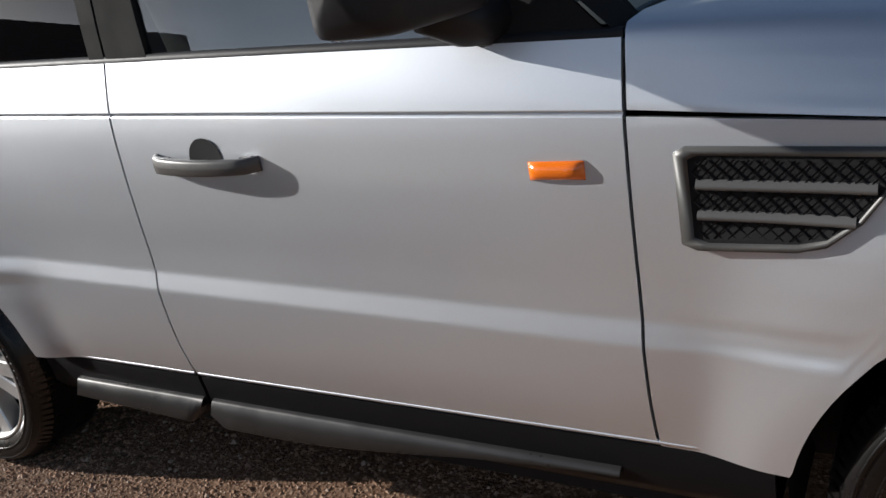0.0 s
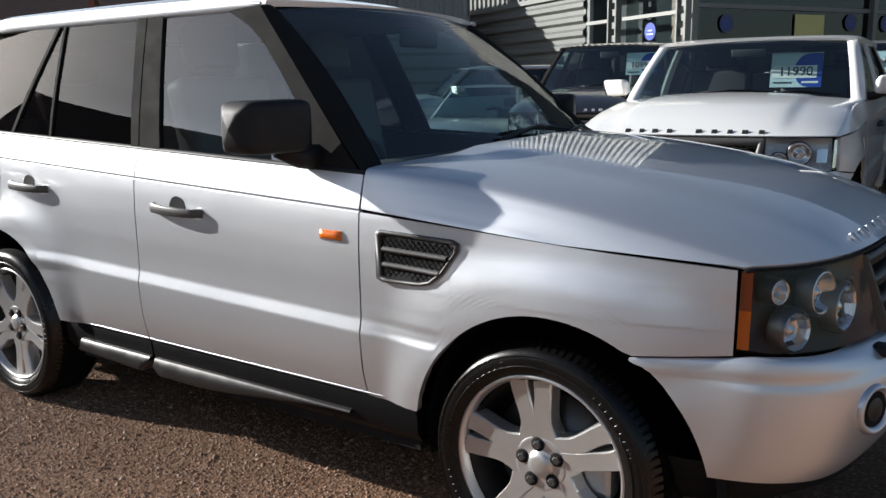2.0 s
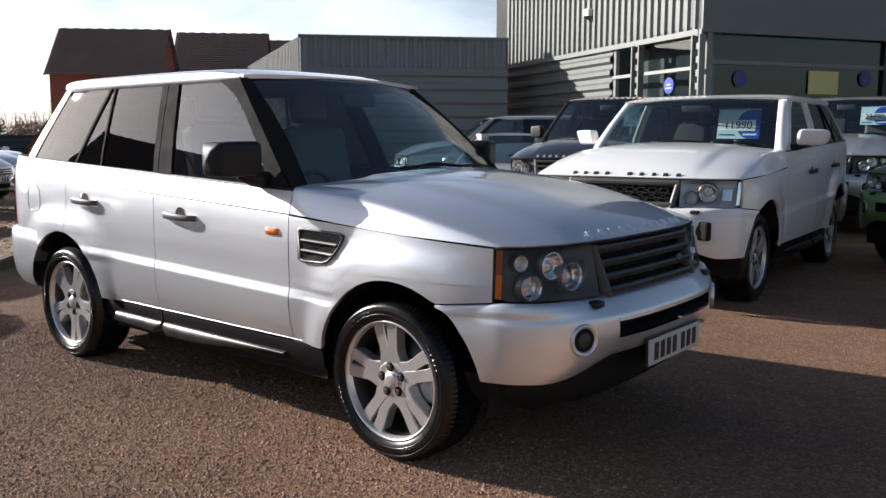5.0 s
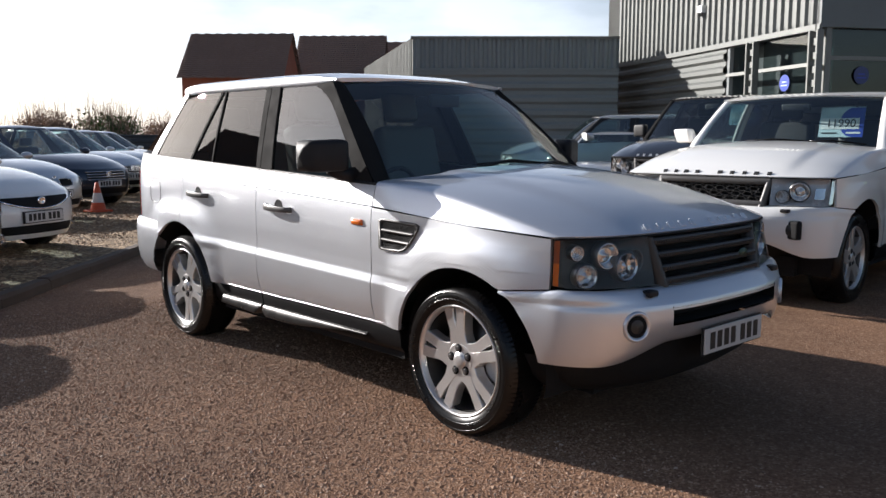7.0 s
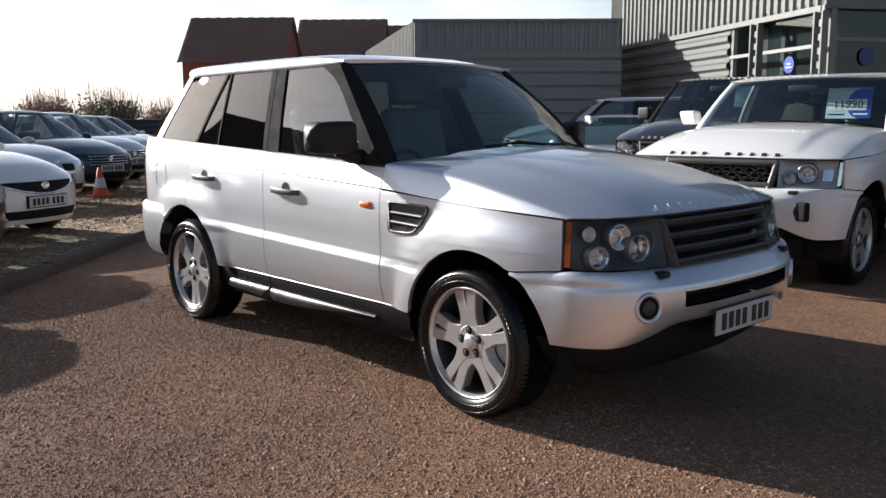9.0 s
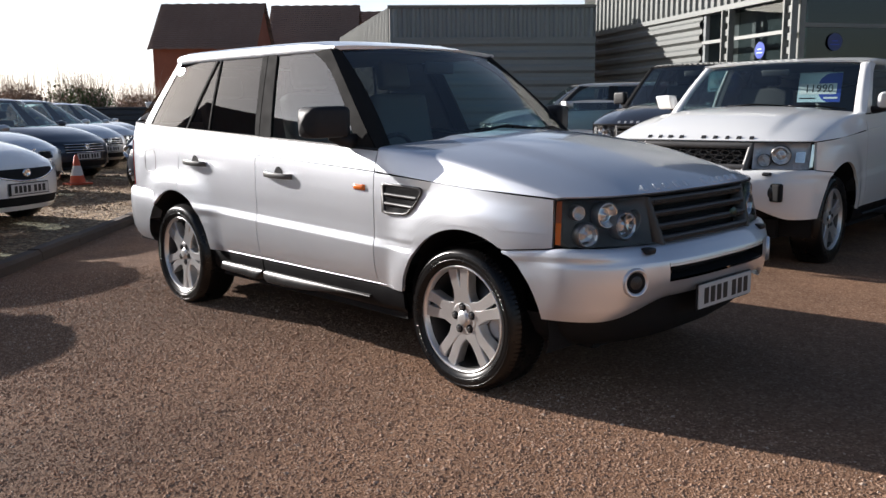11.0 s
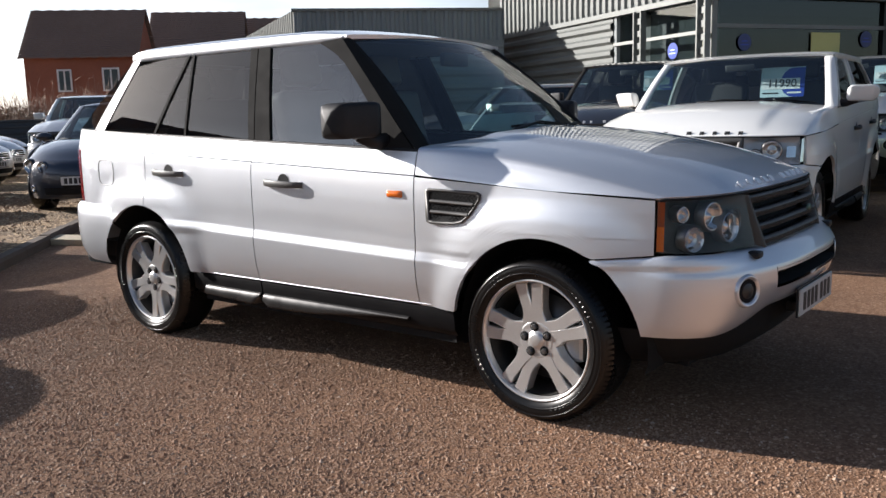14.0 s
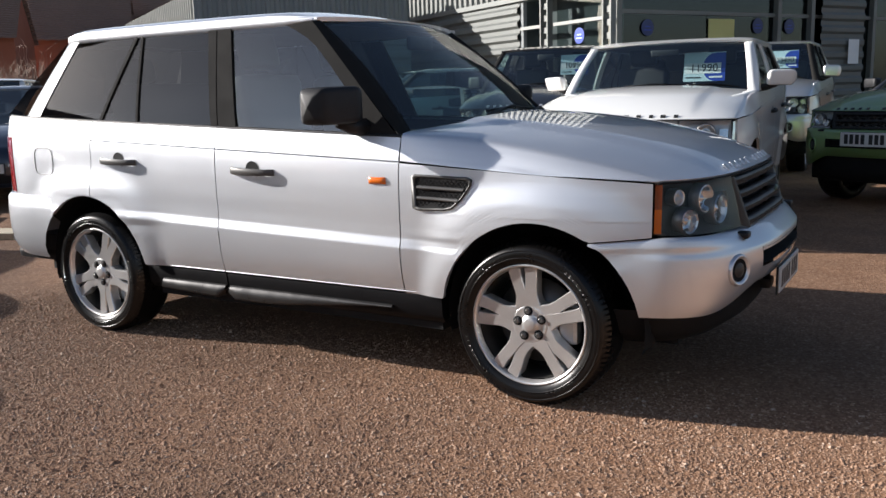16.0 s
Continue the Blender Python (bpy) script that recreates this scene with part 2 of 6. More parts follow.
def tube(name, path, radius, mat, parent, label="", n=8):
    verts, faces = [], []
    path = [Vector(p) for p in path]
    for i, p in enumerate(path):
        d = (path[min(i + 1, len(path) - 1)] - path[max(i - 1, 0)]).normalized()
        u = d.orthogonal().normalized() if abs(d.z) > 0.9 else d.cross(Vector((0, 0, 1))).normalized()
        w = d.cross(u)
        r = radius[i] if isinstance(radius, (list, tuple)) else radius
        verts += [p + r * (math.cos(2 * math.pi * k / n) * u + math.sin(2 * math.pi * k / n) * w) for k in range(n)]
    for i in range(len(path) - 1):
        for k in range(n):
            faces.append((i * n + k, i * n + (k + 1) % n, (i + 1) * n + (k + 1) % n, (i + 1) * n + k))
    faces += [tuple(range(n))[::-1], tuple((len(path) - 1) * n + k for k in range(n))]
    return solid(name, verts, faces, mat, parent, label, True)


def lettering(name, text, size, m, mat, parent, depth=0.001, label=""):
    cu = bpy.data.curves.new(name, "FONT")
    cu.body, cu.size, cu.extrude, cu.align_x, cu.align_y = text, size, depth, "CENTER", "CENTER"
    tmp = bpy.data.objects.new(name, cu)
    scene.collection.objects.link(tmp)
    me = bpy.data.meshes.new_from_object(tmp)
    bpy.data.objects.remove(tmp)
    me.name = name
    me.transform(m)
    me.materials.clear()
    me.materials.append(mat)
    ob = new(name, me)
    ob.parent = parent
    return tagged(ob, label)


def step(a, b, x):
    t = min(1.0, max(0.0, (x - a) / (b - a)))
    return t * t * (3 - 2 * t)


def track(x, table):
    """Straight lines through a table of (x, y)."""
    return float(np.interp(x, [p[0] for p in table], [p[1] for p in table]))


def spread(a, b, n):
    return [a + (b - a) * k / (n - 1) for k in range(n)]

# ---- cars ----
# One body is drawn at reference sizes (front axle at x = 0, nose towards +x) and fitted to each make's own
# wheelbase, overhangs, width and heights by warp().
XD, XB, XQ = -0.622, -1.740, -2.705         # shut lines: front door's front edge, between the doors, rear door's rear edge
Z0, ZK = 0.432, 0.695                       # lower edge of the doors, crease low on the doors
ARCH_F, ARCH_R = (0.03, 0.347, 0.440), (-2.76, 0.347, 0.452)
SECTION = [(0.30, 0.86), (0.43, 0.899), (0.47, 0.912), (0.52, 0.924), (0.57, 0.9300), (0.62, 0.9328), (0.650, 0.9338), (0.656, 0.9332), (0.694, 0.9244), (0.701, 0.9236),
           (0.75, 0.9233), (0.82, 0.9250), (0.90, 0.9250), (0.96, 0.9225), (1.00, 0.9195), (1.02, 0.9165), (1.04, 0.9120), (1.06, 0.9070), (1.08, 0.9015), (1.10, 0.8955), (1.13, 0.886), (1.3, 0.83)]


def crease(x):
    return 1.019 + (XD - x) * 0.043 if x < XD else 1.019 + (XD - x) * 0.058


def belt(x):
    return 1.127 + (XD - x) * 0.039


PLAIN = [(0.30, 0.86), (0.43, 0.902), (0.50, 0.912), (0.60, 0.9185), (0.70, 0.9200), (0.82, 0.9245), (1.3, 0.9245)]


def side_y(x, z):
    fall = 0.0275 * (min(-0.4, max(-2.4, x)) + 1.15) * step(0.45, 0.60, z) * (1 - step(0.74, 0.90, z))
    y = track(z + fall - (0.041 * (XD - x) * step(0.75, 1.05, z) if x < XD else 0.0), SECTION)
    if x > 0.0:
        y -= 0.062 * (x / 0.52) ** 2
    if x < -2.6:
        y -= 0.032 * ((-2.6 - x) / 0.95) ** 2
    if x < -3.28:
        y -= 0.21 * ((-3.28 - x) / 0.55) ** 2.2
    for cx, cz, r in (ARCH_F, ARCH_R):
        d = math.hypot(x - cx, z - cz)
        if z < 0.8:
            y += (track(z, PLAIN) - track(z, SECTION)) * (1 - step(r + 0.04, r + 0.30, d))
        wide = 0.16 + 0.10 * step(0.50, 0.80, z)
        y += (0.026 * (1 - step(r + 0.035, r + wide, d)) + 0.005 * (1 - step(r - 0.01, r + 0.07, d))) * (1 - step(0.84, 1.0, z))
    return y


def glass_y(x, z):
    zb = belt(x)
    t = max(0.0, (z - zb) / (1.655 - zb))
    y = 0.884 - 0.184 * t ** 1.12
    if x < -2.3:
        y -= 0.022 * ((-2.3 - x) / 1.0) ** 2
    turn = -3.28 + 0.27 * (z - 1.2) / 0.45
    if x < turn:
        y -= 0.33 * ((turn - x) / 0.40) ** 2
    return y


def arch_z(x, low):
    z = low
    for cx, cz, r in (ARCH_F, ARCH_R):
        if abs(x - cx) < r:
            z = max(z, cz + math.sqrt(r * r - (x - cx) ** 2))
    return z


def body_rows(zb, zt, zc=None, n=(10, 18, 8)):
    """Heights up a panel, with the crease low down and the sunk line below the belt on rows of their own."""
    top = zt if zc is None else zc - 0.02
    low = spread(min(zb, 0.59), 0.612, 7) + spread(0.616, 0.740, 32)
    low = [max(z, zb + 0.0025 * k) for k, z in enumerate(low)]
    rows = [(z, 0.0) for z in low + spread(low[-1] + 0.004, top, n[1])]
    if zc is None:
        return rows
    return rows[:-1] + [(zc - 0.012, 0.0), (zc - 0.006, 0.0), (zc - 0.003, 0.0), (zc - 0.0015, 0.007), (zc + 0.0015, 0.007), (zc + 0.003, 0.0), (zc + 0.006, 0.0)] + [(z, 0.0) for z in spread(zc + 0.012, zt, n[2])]


def panel(name, xs, low, high, s, mat, parent, label="", grooved=False, flange=0.02):
    pts = []
    for x in xs:
        col = []
        for z, sunk in body_rows(low(x), high(x), crease(x) if grooved else None, (10, 18 if grooved else 44, 8)):
            col.append((x, s * (side_y(x, z) - sunk), z))
        pts.append(col)
    return surface(name, pts, mat, parent, label, flange, -s)


def pane(name, left, right, low, high, s, mat, parent, label="", off=0.0, nu=10, nv=10, flange=0.0):
    """A sheet on the side of the cabin between two edges x(z)."""
    pts = []
    for i in range(nu):
        u = i / (nu - 1)
        col = []
        for j in range(nv):
            x = left(1.4) + (right(1.4) - left(1.4)) * u
            z = low(x) + (high(x) - low(x)) * j / (nv - 1)
            x = left(z) + (right(z) - left(z)) * u
            z = low(x) + (high(x) - low(x)) * j / (nv - 1)
            col.append((x, s * (glass_y(x, z) - off), z))
        pts.append(col)
    return surface(name, pts, mat, parent, label, flange, -s)


def line(z0, x0, z1, x1):
    return lambda z: x0 + (x1 - x0) * (z - z0) / (z1 - z0)


def nose(xc, a, b, n, t, inset=0.0):
    """Plan of the nose: a squared ellipse; t from -1 (right side) to 1 (left side)."""
    w = t * math.pi / 2
    c, s = math.cos(w), math.sin(w)
    return xc + (a - inset) * max(c, 0) ** (2 / n), (b - inset) * math.copysign(abs(s) ** (2 / n), s)


def nose_t(y, b, n):
    return math.copysign(math.asin(min(1, (abs(y) / b) ** (n / 2))) / (math.pi / 2), y)


HOOD_FRONT = lambda y: 0.30 + 0.435 * (1 - min(1.0, abs(y) / 0.905) ** 3.0) ** (1 / 3.0)

# shoulder of the bonnet: a canted band that rolls over into the top
SHOULDER_F = [0, 0.08, 0.2, 0.5, 0.7, 0.8, 0.9, 1.0]
SHOULDER_D = [0, 0.04, 0.18, 0.58, 0.88, 1.06, 1.34, 1.70]
SHOULDER_Z = [0, 0.07, 0.21, 0.60, 0.84, 0.93, 0.98, 1.0]


def hood_point(u, th):
    """u from the windscreen (0) to the nose (1); th from the side (0) to the middle (1)."""
    xs = XD + (0.505 - XD) * u
    yc = side_y(xs, crease(xs)) - 0.003
    rim = 0.112 * (1 - u ** 2.2) + 0.004
    run = (0.012 + 0.050 * rim / 0.116) * (0.42 + 0.58 * step(0.0, 0.38, u))
    f, g = min(1.0, th / 0.5), max(0.0, (th - 0.5) / 0.5)
    sz = float(np.interp(f, SHOULDER_F, SHOULDER_Z))
    y = yc - run * float(np.interp(f, SHOULDER_F, SHOULDER_D)) if th <= 0.5 else (yc - 1.7 * run) * (1 - g)
    back = XD + 0.004 + 0.22 * (1 - min(1.0, y / 0.83) ** 3)
    x = back + (HOOD_FRONT(y) - back) * u
    c = crease(xs) + 0.005
    crown = 0.066 * (1 - u ** 4.5) * (1 - (y / yc) ** 2)
    z = c + rim * sz + crown
    z += 0.012 * (1 - step(0.50, 0.60, y)) * (1 - u ** 6) * step(0.0, 0.2, th)
    return x, y, z


BUMPER_B, BUMPER_N = 0.910, 2.85


def build_nose(P, root):
    """Bonnet, bumper, grille and lamps."""
    mat = P["paint"]
    ths = [k * 0.025 for k in range(21)] + [0.53, 0.56, 0.59, 0.615, 0.63, 0.645, 0.66, 0.675, 0.69, 0.705, 0.73, 0.78, 0.84, 0.92, 1.0]
    us = spread(0, 0.8, 17) + spread(0.8, 1.0, 14)[1:]
    pts = []
    for u in us:
        half = [hood_point(u, th) for th in ths]
        pts.append([(x, -y, z) for x, y, z in half] + [(x, y, z) for x, y, z in half[-2::-1]])
    surface("bonnet", pts, mat, root, "", 0.008, 1)
    # added dark strip along the front edge, drawn for the shade in the gap
    gap_edge = [(x + 0.001, y, z - 0.0105) for x, y, z in pts[-1]]
    tube("bonnet_seal", gap_edge, 0.0045, DARK, root, "added dark strip in place of the shaded gap under the bonnet edge", 6)
    # bumper, a band bent round the nose, with the wide air intake left open
    zs = [0.425, 0.45, 0.48, 0.515, 0.55, 0.585, 0.62, 0.652, 0.676, 0.681, 0.698, 0.713, 0.726, 0.737, 0.744, 0.746]
    inset = [0.016, 0.006, 0.003, 0.001, 0.0, 0.0, 0.001, 0.003, 0.005, 0.008, 0.022, 0.036, 0.050, 0.068, 0.10, 0.15]
    edge = nose_t(0.46, BUMPER_B, BUMPER_N)
    ts = sorted(set([round(v, 5) for v in spread(-0.985, 0.985, 61)] + [-edge, edge]))
    verts, faces, grid = [], [], {}
    for j, (z, d) in enumerate(zip(zs, inset)):
        gap = ARCH_F[0] + math.sqrt(max(0.0, ARCH_F[2] ** 2 - (min(z, 0.72) - ARCH_F[1]) ** 2)) + 0.004
        cut = max(gap, 0.301)
        last = math.acos(min(1, ((cut - 0.30) / (0.585 - d)) ** (BUMPER_N / 2))) / (math.pi / 2)
        for i, t in enumerate(ts):
            if abs(t) > 0.55:
                t = math.copysign(0.55 + (abs(t) - 0.55) / 0.435 * (last - 0.55), t)
            side = abs(math.sin(t * math.pi / 2))
            x, y = nose(0.30, 0.585, BUMPER_B, BUMPER_N, t, d * (1 - 0.85 * step(0.35, 0.90, side)) if z > 0.69 else d)
            lift = 0.088 * (1 - step(0.42, 0.78, abs(y))) * (1 - (min(z, 0.585) - 0.425) / 0.16)
            x -= 0.02 * (0.6 - min(z, 0.6)) / 0.17 * (1 - side ** 8)
            # towards the wheel the bumper runs flush with the wing and ends just below it
            x -= (cut - gap) * step(0.80, 1.0, (abs(t) - 0.55) / (last - 0.55))
            flush = 1 - step(0.36, 0.60, x)
            skin = side_y(x, max(z, 0.45)) - 0.05 * d - 0.002
            y = math.copysign(abs(y) * (1 - flush) + skin * flush, y)
            top = 0.746 - (0.746 - (0.716 + (x - 0.296) * 0.10)) * (1 - step(0.49, 0.57, x))
            zz = z if z < 0.69 else 0.69 + (z - 0.69) / 0.056 * (top - 0.69)
            grid[i, j] = len(verts)
            verts.append((x, y, zz + lift))
    lo, hi = zs.index(0.585), zs.index(0.652)
    for i in range(len(ts) - 1):
        for j in range(len(zs) - 1):
            if lo <= j < hi and -edge - 1e-6 <= ts[i] and ts[i + 1] <= edge + 1e-6:
                continue
            faces.append((grid[i, j], grid[i + 1, j], grid[i + 1, j + 1], grid[i, j + 1]))
    bumper = solid("front_bumper", verts, faces, mat, root, "", True)
    # intake: dark tray with slats
    pts = []
    for z in (0.575, 0.60, 0.63, 0.662):
        pts.append([(x - 0.075, y, z + 0.012) for x, y in (nose(0.30, 0.585, BUMPER_B, BUMPER_N, t) for t in spread(-edge, edge, 15))])
    intake = surface("air_intake", pts, DARK, bumper, "black lower air intake")
    for z in (0.597, 0.662):
        pts = [[(x - d, y, z + (0.006 if d else 0)) for x, y in (nose(0.30, 0.583, BUMPER_B, BUMPER_N, t) for t in spread(-edge, edge, 15))] for d in (0.0, 0.08)]
        surface("intake_lip", pts, DARK, bumper)
    for s in (-1, 1):
        x, y = nose(0.30, 0.583, BUMPER_B, BUMPER_N, s * edge)
        solid("intake_end", [(x, y, 0.59), (x - 0.08, y, 0.59), (x - 0.08, y, 0.668), (x, y, 0.668)], [(0, 1, 2, 3)], TRIM, bumper)
    for k in range(2):
        z = 0.615 + 0.022 * k
        pts = [[(x - 0.045 - d, y, z) for x, y in (nose(0.30, 0.583, BUMPER_B, BUMPER_N, t) for t in spread(-edge, edge, 13))] for d in (0.0, 0.02)]
        surface("intake_slat", pts, DARK, bumper)
    # black valance below
    pts = []
    for t in spread(-1, 1, 41):
        side = abs(math.sin(t * math.pi / 2))
        up = 0.088 * (1 - step(0.42, 0.78, abs(nose(0.24, 0.62, BUMPER_B, BUMPER_N, t)[1]))) - 0.008
        col = []
        for z, d in ((0.445 + up, 0.07), (0.40, 0.085), (0.33, 0.12), (0.27, 0.20), (0.255, 0.3)):
            x, y = nose(0.24, 0.62, BUMPER_B, BUMPER_N, t, d)
            col.append((x, y, z))
        pts.append(col)
    if P.get("square_fog"):
        pts = [[(x - 0.16, y * 0.86, z) for x, y, z in col] for col in pts]
    surface("lower_valance", pts, DARK, root, "black plastic lower valance")
    # fog lamps and washers
    for s in (-1, 1):
        x, y = 0.799, s * 0.645
        m = Matrix.Translation((x - 0.004, y, 0.598)) @ Euler((0, 0, math.atan2(s * 0.46, 1) + math.pi / 2)).to_matrix().to_4x4()
        if P.get("square_fog"):
            m = Matrix.Translation((x, y, 0.60)) @ Euler((0, 0, -s * 0.36)).to_matrix().to_4x4()
            fog = box("fog_recess", -0.05, 0.005, -0.072, 0.072, -0.058, 0.058, DARK, root, "black square fog lamp recess", 0.02, 3, m, True)
            spun("lens", [(0.036, 0.002), (0.03, -0.002), (0.001, -0.003)], HOUSING, fog, "", 18, Matrix.Translation((x + 0.006, y, 0.60)) @ Euler((0, 0, math.pi / 2)).to_matrix().to_4x4())
            box("washer_cover", 0.765, 0.815, s * 0.60 - 0.032, s * 0.60 + 0.032, 0.705, 0.73, TRIM, root, "black headlamp washer cap", 0.008, 2, None, True)
            continue
        fog = spun("fog_lamp", [(0.064, 0.03), (0.066, 0.004), (0.062, -0.008), (0.056, -0.010), (0.046, 0.0), (0.04, 0.03)], mat, root, "round fog lamp in a body coloured ring", 28, m)
        spun("lens", [(0.030, -0.0015), (0.022, -0.005), (0.001, -0.007)], HOUSING, fog, "", 20, m)
        # bumper isn't cut: a dark disc gives the shade of the lamp's recess
        spun("cavity", [(0.047, -0.0005), (0.0405, 0.0), (0.001, 0.001)], DARK, fog, "", 20, m)
        box("washer_cover", 0.762, 0.812, s * 0.545 - 0.032, s * 0.545 + 0.032, 0.712, 0.738, TRIM, root, "black headlamp washer cap", 0.008, 2, None, True)
    # grille
    gx = lambda y, z: 0.30 + 0.495 * (1 - min(1, abs(y) / 0.90) ** 3.2) ** (1 / 3.2) - (z - 0.75) * 0.30
    gw = P.get("grille_w", 0.455)
    grille = thing_part("grille", root)
    rim = lambda z: gw - 0.035 * (0.945 - z) / 0.2
    pts = [[(gx(y * rim(z) / gw, z) - 0.075, y * rim(z) / gw, z) for z in (0.735, 0.80, 0.87, 0.945)] for y in spread(-gw, gw, 17)]
    surface("backing", pts, DARK, grille)
    bars = P.get("bars", 4)
    gm = P.get("grille_mat", GRILLE)
    for k in range(bars):
        z = 0.757 + 0.166 * k / (bars - 1)
        hgt = P.get("bar_h", 0.0165) if 0 < k < bars - 1 else P.get("bar_end", 0.019)
        pts = []
        for y in spread(-rim(z), rim(z), 21):
            x = gx(y, z)
            pts.append([(x - 0.05, y, z + hgt * 0.6), (x - 0.006, y, z + hgt), (x + 0.004, y, z + hgt * 0.5), (x + 0.004, y, z - hgt * 0.5), (x - 0.008, y, z - hgt), (x - 0.05, y, z - hgt * 0.8)])
        surface("grille_bar", pts, gm, grille, "", 0, 1)
        if P.get("fine"):
            # ribbed face of each bar
            n = 56
            vv, ff = [], []
            for q in range(n):
                y = -rim(z) + 0.02 + (2 * rim(z) - 0.04) * q / (n - 1)
                x = gx(y, z) + 0.004
                b = len(vv)
                vv += [(x, y - 0.0022, z - hgt * 0.45), (x, y + 0.0022, z - hgt * 0.45), (x, y + 0.0022, z + hgt * 0.45), (x, y - 0.0022, z + hgt * 0.45),
                       (x + 0.004, y - 0.0012, z - hgt * 0.4), (x + 0.004, y + 0.0012, z - hgt * 0.4), (x + 0.004, y + 0.0012, z + hgt * 0.4), (x + 0.004, y - 0.0012, z + hgt * 0.4)]
                ff += [(b + 4, b + 5, b + 6, b + 7), (b, b + 4, b + 7, b + 3), (b + 1, b + 2, b + 6, b + 5), (b + 3, b + 7, b + 6, b + 2)]
            tagged(solid("bar_ribs", vv, ff, gm, grille), kind="stuff")
    if P.get("mesh_grille"):
        for r in range(4):
            for c in range(9):
                y, z = -rim(0.85) + 0.06 + (2 * rim(0.85) - 0.12) * (c + 0.5 * (r % 2)) / 8.5, 0.79 + 0.038 * r
                m = Matrix.Translation((gx(y, z) - 0.02, y, z)) @ Euler((0, 0, math.pi / 2)).to_matrix().to_4x4() @ Matrix.Diagonal((1.3, 1, 0.62, 1))
                spun("mesh_cell", [(0.026, 0.02), (0.030, 0.0), (0.034, 0.0)], SATIN, grille, "", 6, m, False)
    for s in (-1, 1):
        pts = [[(gx(s * rim(z), z) + dx, s * (rim(z) + dy), z) for z in spread(0.737, 0.945, 6)] for dx, dy in ((-0.05, -0.03), (0.0, -0.028), (0.006, -0.014), (0.004, 0.008), (-0.05, 0.016))]
        surface("grille_side", pts, gm, grille, "", 0, s)
    if P.get("badge"):
        m = Matrix.Translation((gx(0.28, 0.83) + 0.006, 0.27, 0.825)) @ Euler((0, 0, math.pi / 2)).to_matrix().to_4x4() @ Matrix.Diagonal((1.5, 1, 0.8, 1))
        spun("badge", [(0.026, 0.0), (0.025, -0.005), (0.001, -0.007)], plain("badge_green", (0.05, 0.09, 0.06), 0.3, 0.3), grille, "small oval badge", 20, m)
    # lamps
    for s in (-1, 1):
        lx = lambda y, z: 0.30 + 0.485 * (1 - min(1, abs(y) / 0.878) ** 3.4) ** (1 / 3.4) - (z - 0.75) * 0.26
        ys = [gw + 0.02, 0.52, 0.57, 0.62, 0.67, 0.72, 0.76, 0.79, 0.815, 0.835, 0.850, 0.860, 0.866]
        zl = (0.750, 0.78, 0.82, 0.86, 0.90, 0.93, 0.953)
        outer = lambda z: 1.0 - 0.012 * (z - 0.75) / 0.2
        cov, back = [], []
        for y in ys:
            cov.append([(max(0.513, lx(y * outer(z), z)), s * y * outer(z), z) for z in zl])
            deep = [0.004 if y == ys[0] or z in (zl[0], zl[-1]) else 0.07 for z in zl]
            back.append([(max(0.508, lx(y * outer(z), z) - d), s * min(y, 0.835) * outer(z) * (0.99), z) for z, d in zip(zl, deep)])
        lamp = thing_part("headlamp", root, "clear glass headlamp with round reflectors and amber indicator")
        surface("housing", back, BRIGHTLAMP if P.get("clear_lamp") else HOUSING, lamp, "", 0, s)
        surface("cover", cov, CLEAR, lamp, "", 0.0, s).visible_shadow = False
        strip = [[(0.512 + d, s * (0.862 - 1.15 * d ** 1.6 - 0.008) * outer(z), z) for z in spread(0.757, 0.944, 7)] for d in (0.0, 0.009, 0.018, 0.027)]
        if P.get("clear_lamp"):
            strip = [[(max(0.52, lx(y, z) - 0.025), s * y, z) for z in spread(0.80, 0.88, 4)] for y in (0.75, 0.78, 0.805)]
            surface("indicator", strip, LENS, lamp, "pale indicator", 0, s)
            strip = [[(max(0.516, lx(y, z) - 0.008), s * y, z) for z in spread(0.765, 0.935, 6)] for y in (0.835, 0.843, 0.850)]
            surface("lamp_edge", strip, CHROME, lamp, "bright lamp edge", 0, s)
        else:
            surface("indicator", [col[:4] for col in strip], AMBER, lamp, "amber indicator strip", 0, -s)
            surface("side_reflector", [col[3:] for col in strip], AMBERDARK, lamp, "dark amber side reflector", 0, -s)
        for y, z, r, dx in ((0.655, 0.855, 0.068, 0.028), (0.545, 0.815, 0.045, 0.03)) if P.get("clear_lamp") else ((0.678, 0.880, 0.054, 0.026), (0.772, 0.800, 0.050, 0.026), (0.592, 0.832, 0.060, 0.030), (0.785, 0.893, 0.030, 0.03)):
            x = lx(y, z) - dx
            m = Matrix.Translation((x, s * y, z)) @ Euler((0, 0, math.pi / 2 + s * (0.22 + 1.5 * max(0, y - 0.62)))).to_matrix().to_4x4()
            spun("reflector", [(r, -0.012), (r * 0.96, -0.016), (r * 0.86, -0.010), (r * 0.72, 0.012), (r * 0.45, 0.02), (r * 0.3, 0.004), (0.001, -0.004)], LENS, lamp, "", 11 if y in (0.772, 0.592) else 28, m, y not in (0.772, 0.592))
            spun("bezel", [(r * 1.12, 0.03), (r * 1.12, -0.008), (r * 1.0, -0.014)], STEEL if y in (0.678, 0.592, 0.655, 0.772) else HOUSING, lamp, "", 28, m)
        if not P.get("clear_lamp"):
            m = Matrix.Translation((lx(0.54, 0.85) - 0.030, s * 0.538, 0.848)) @ Euler((0, 0, math.pi / 2 + s * 0.15)).to_matrix().to_4x4()
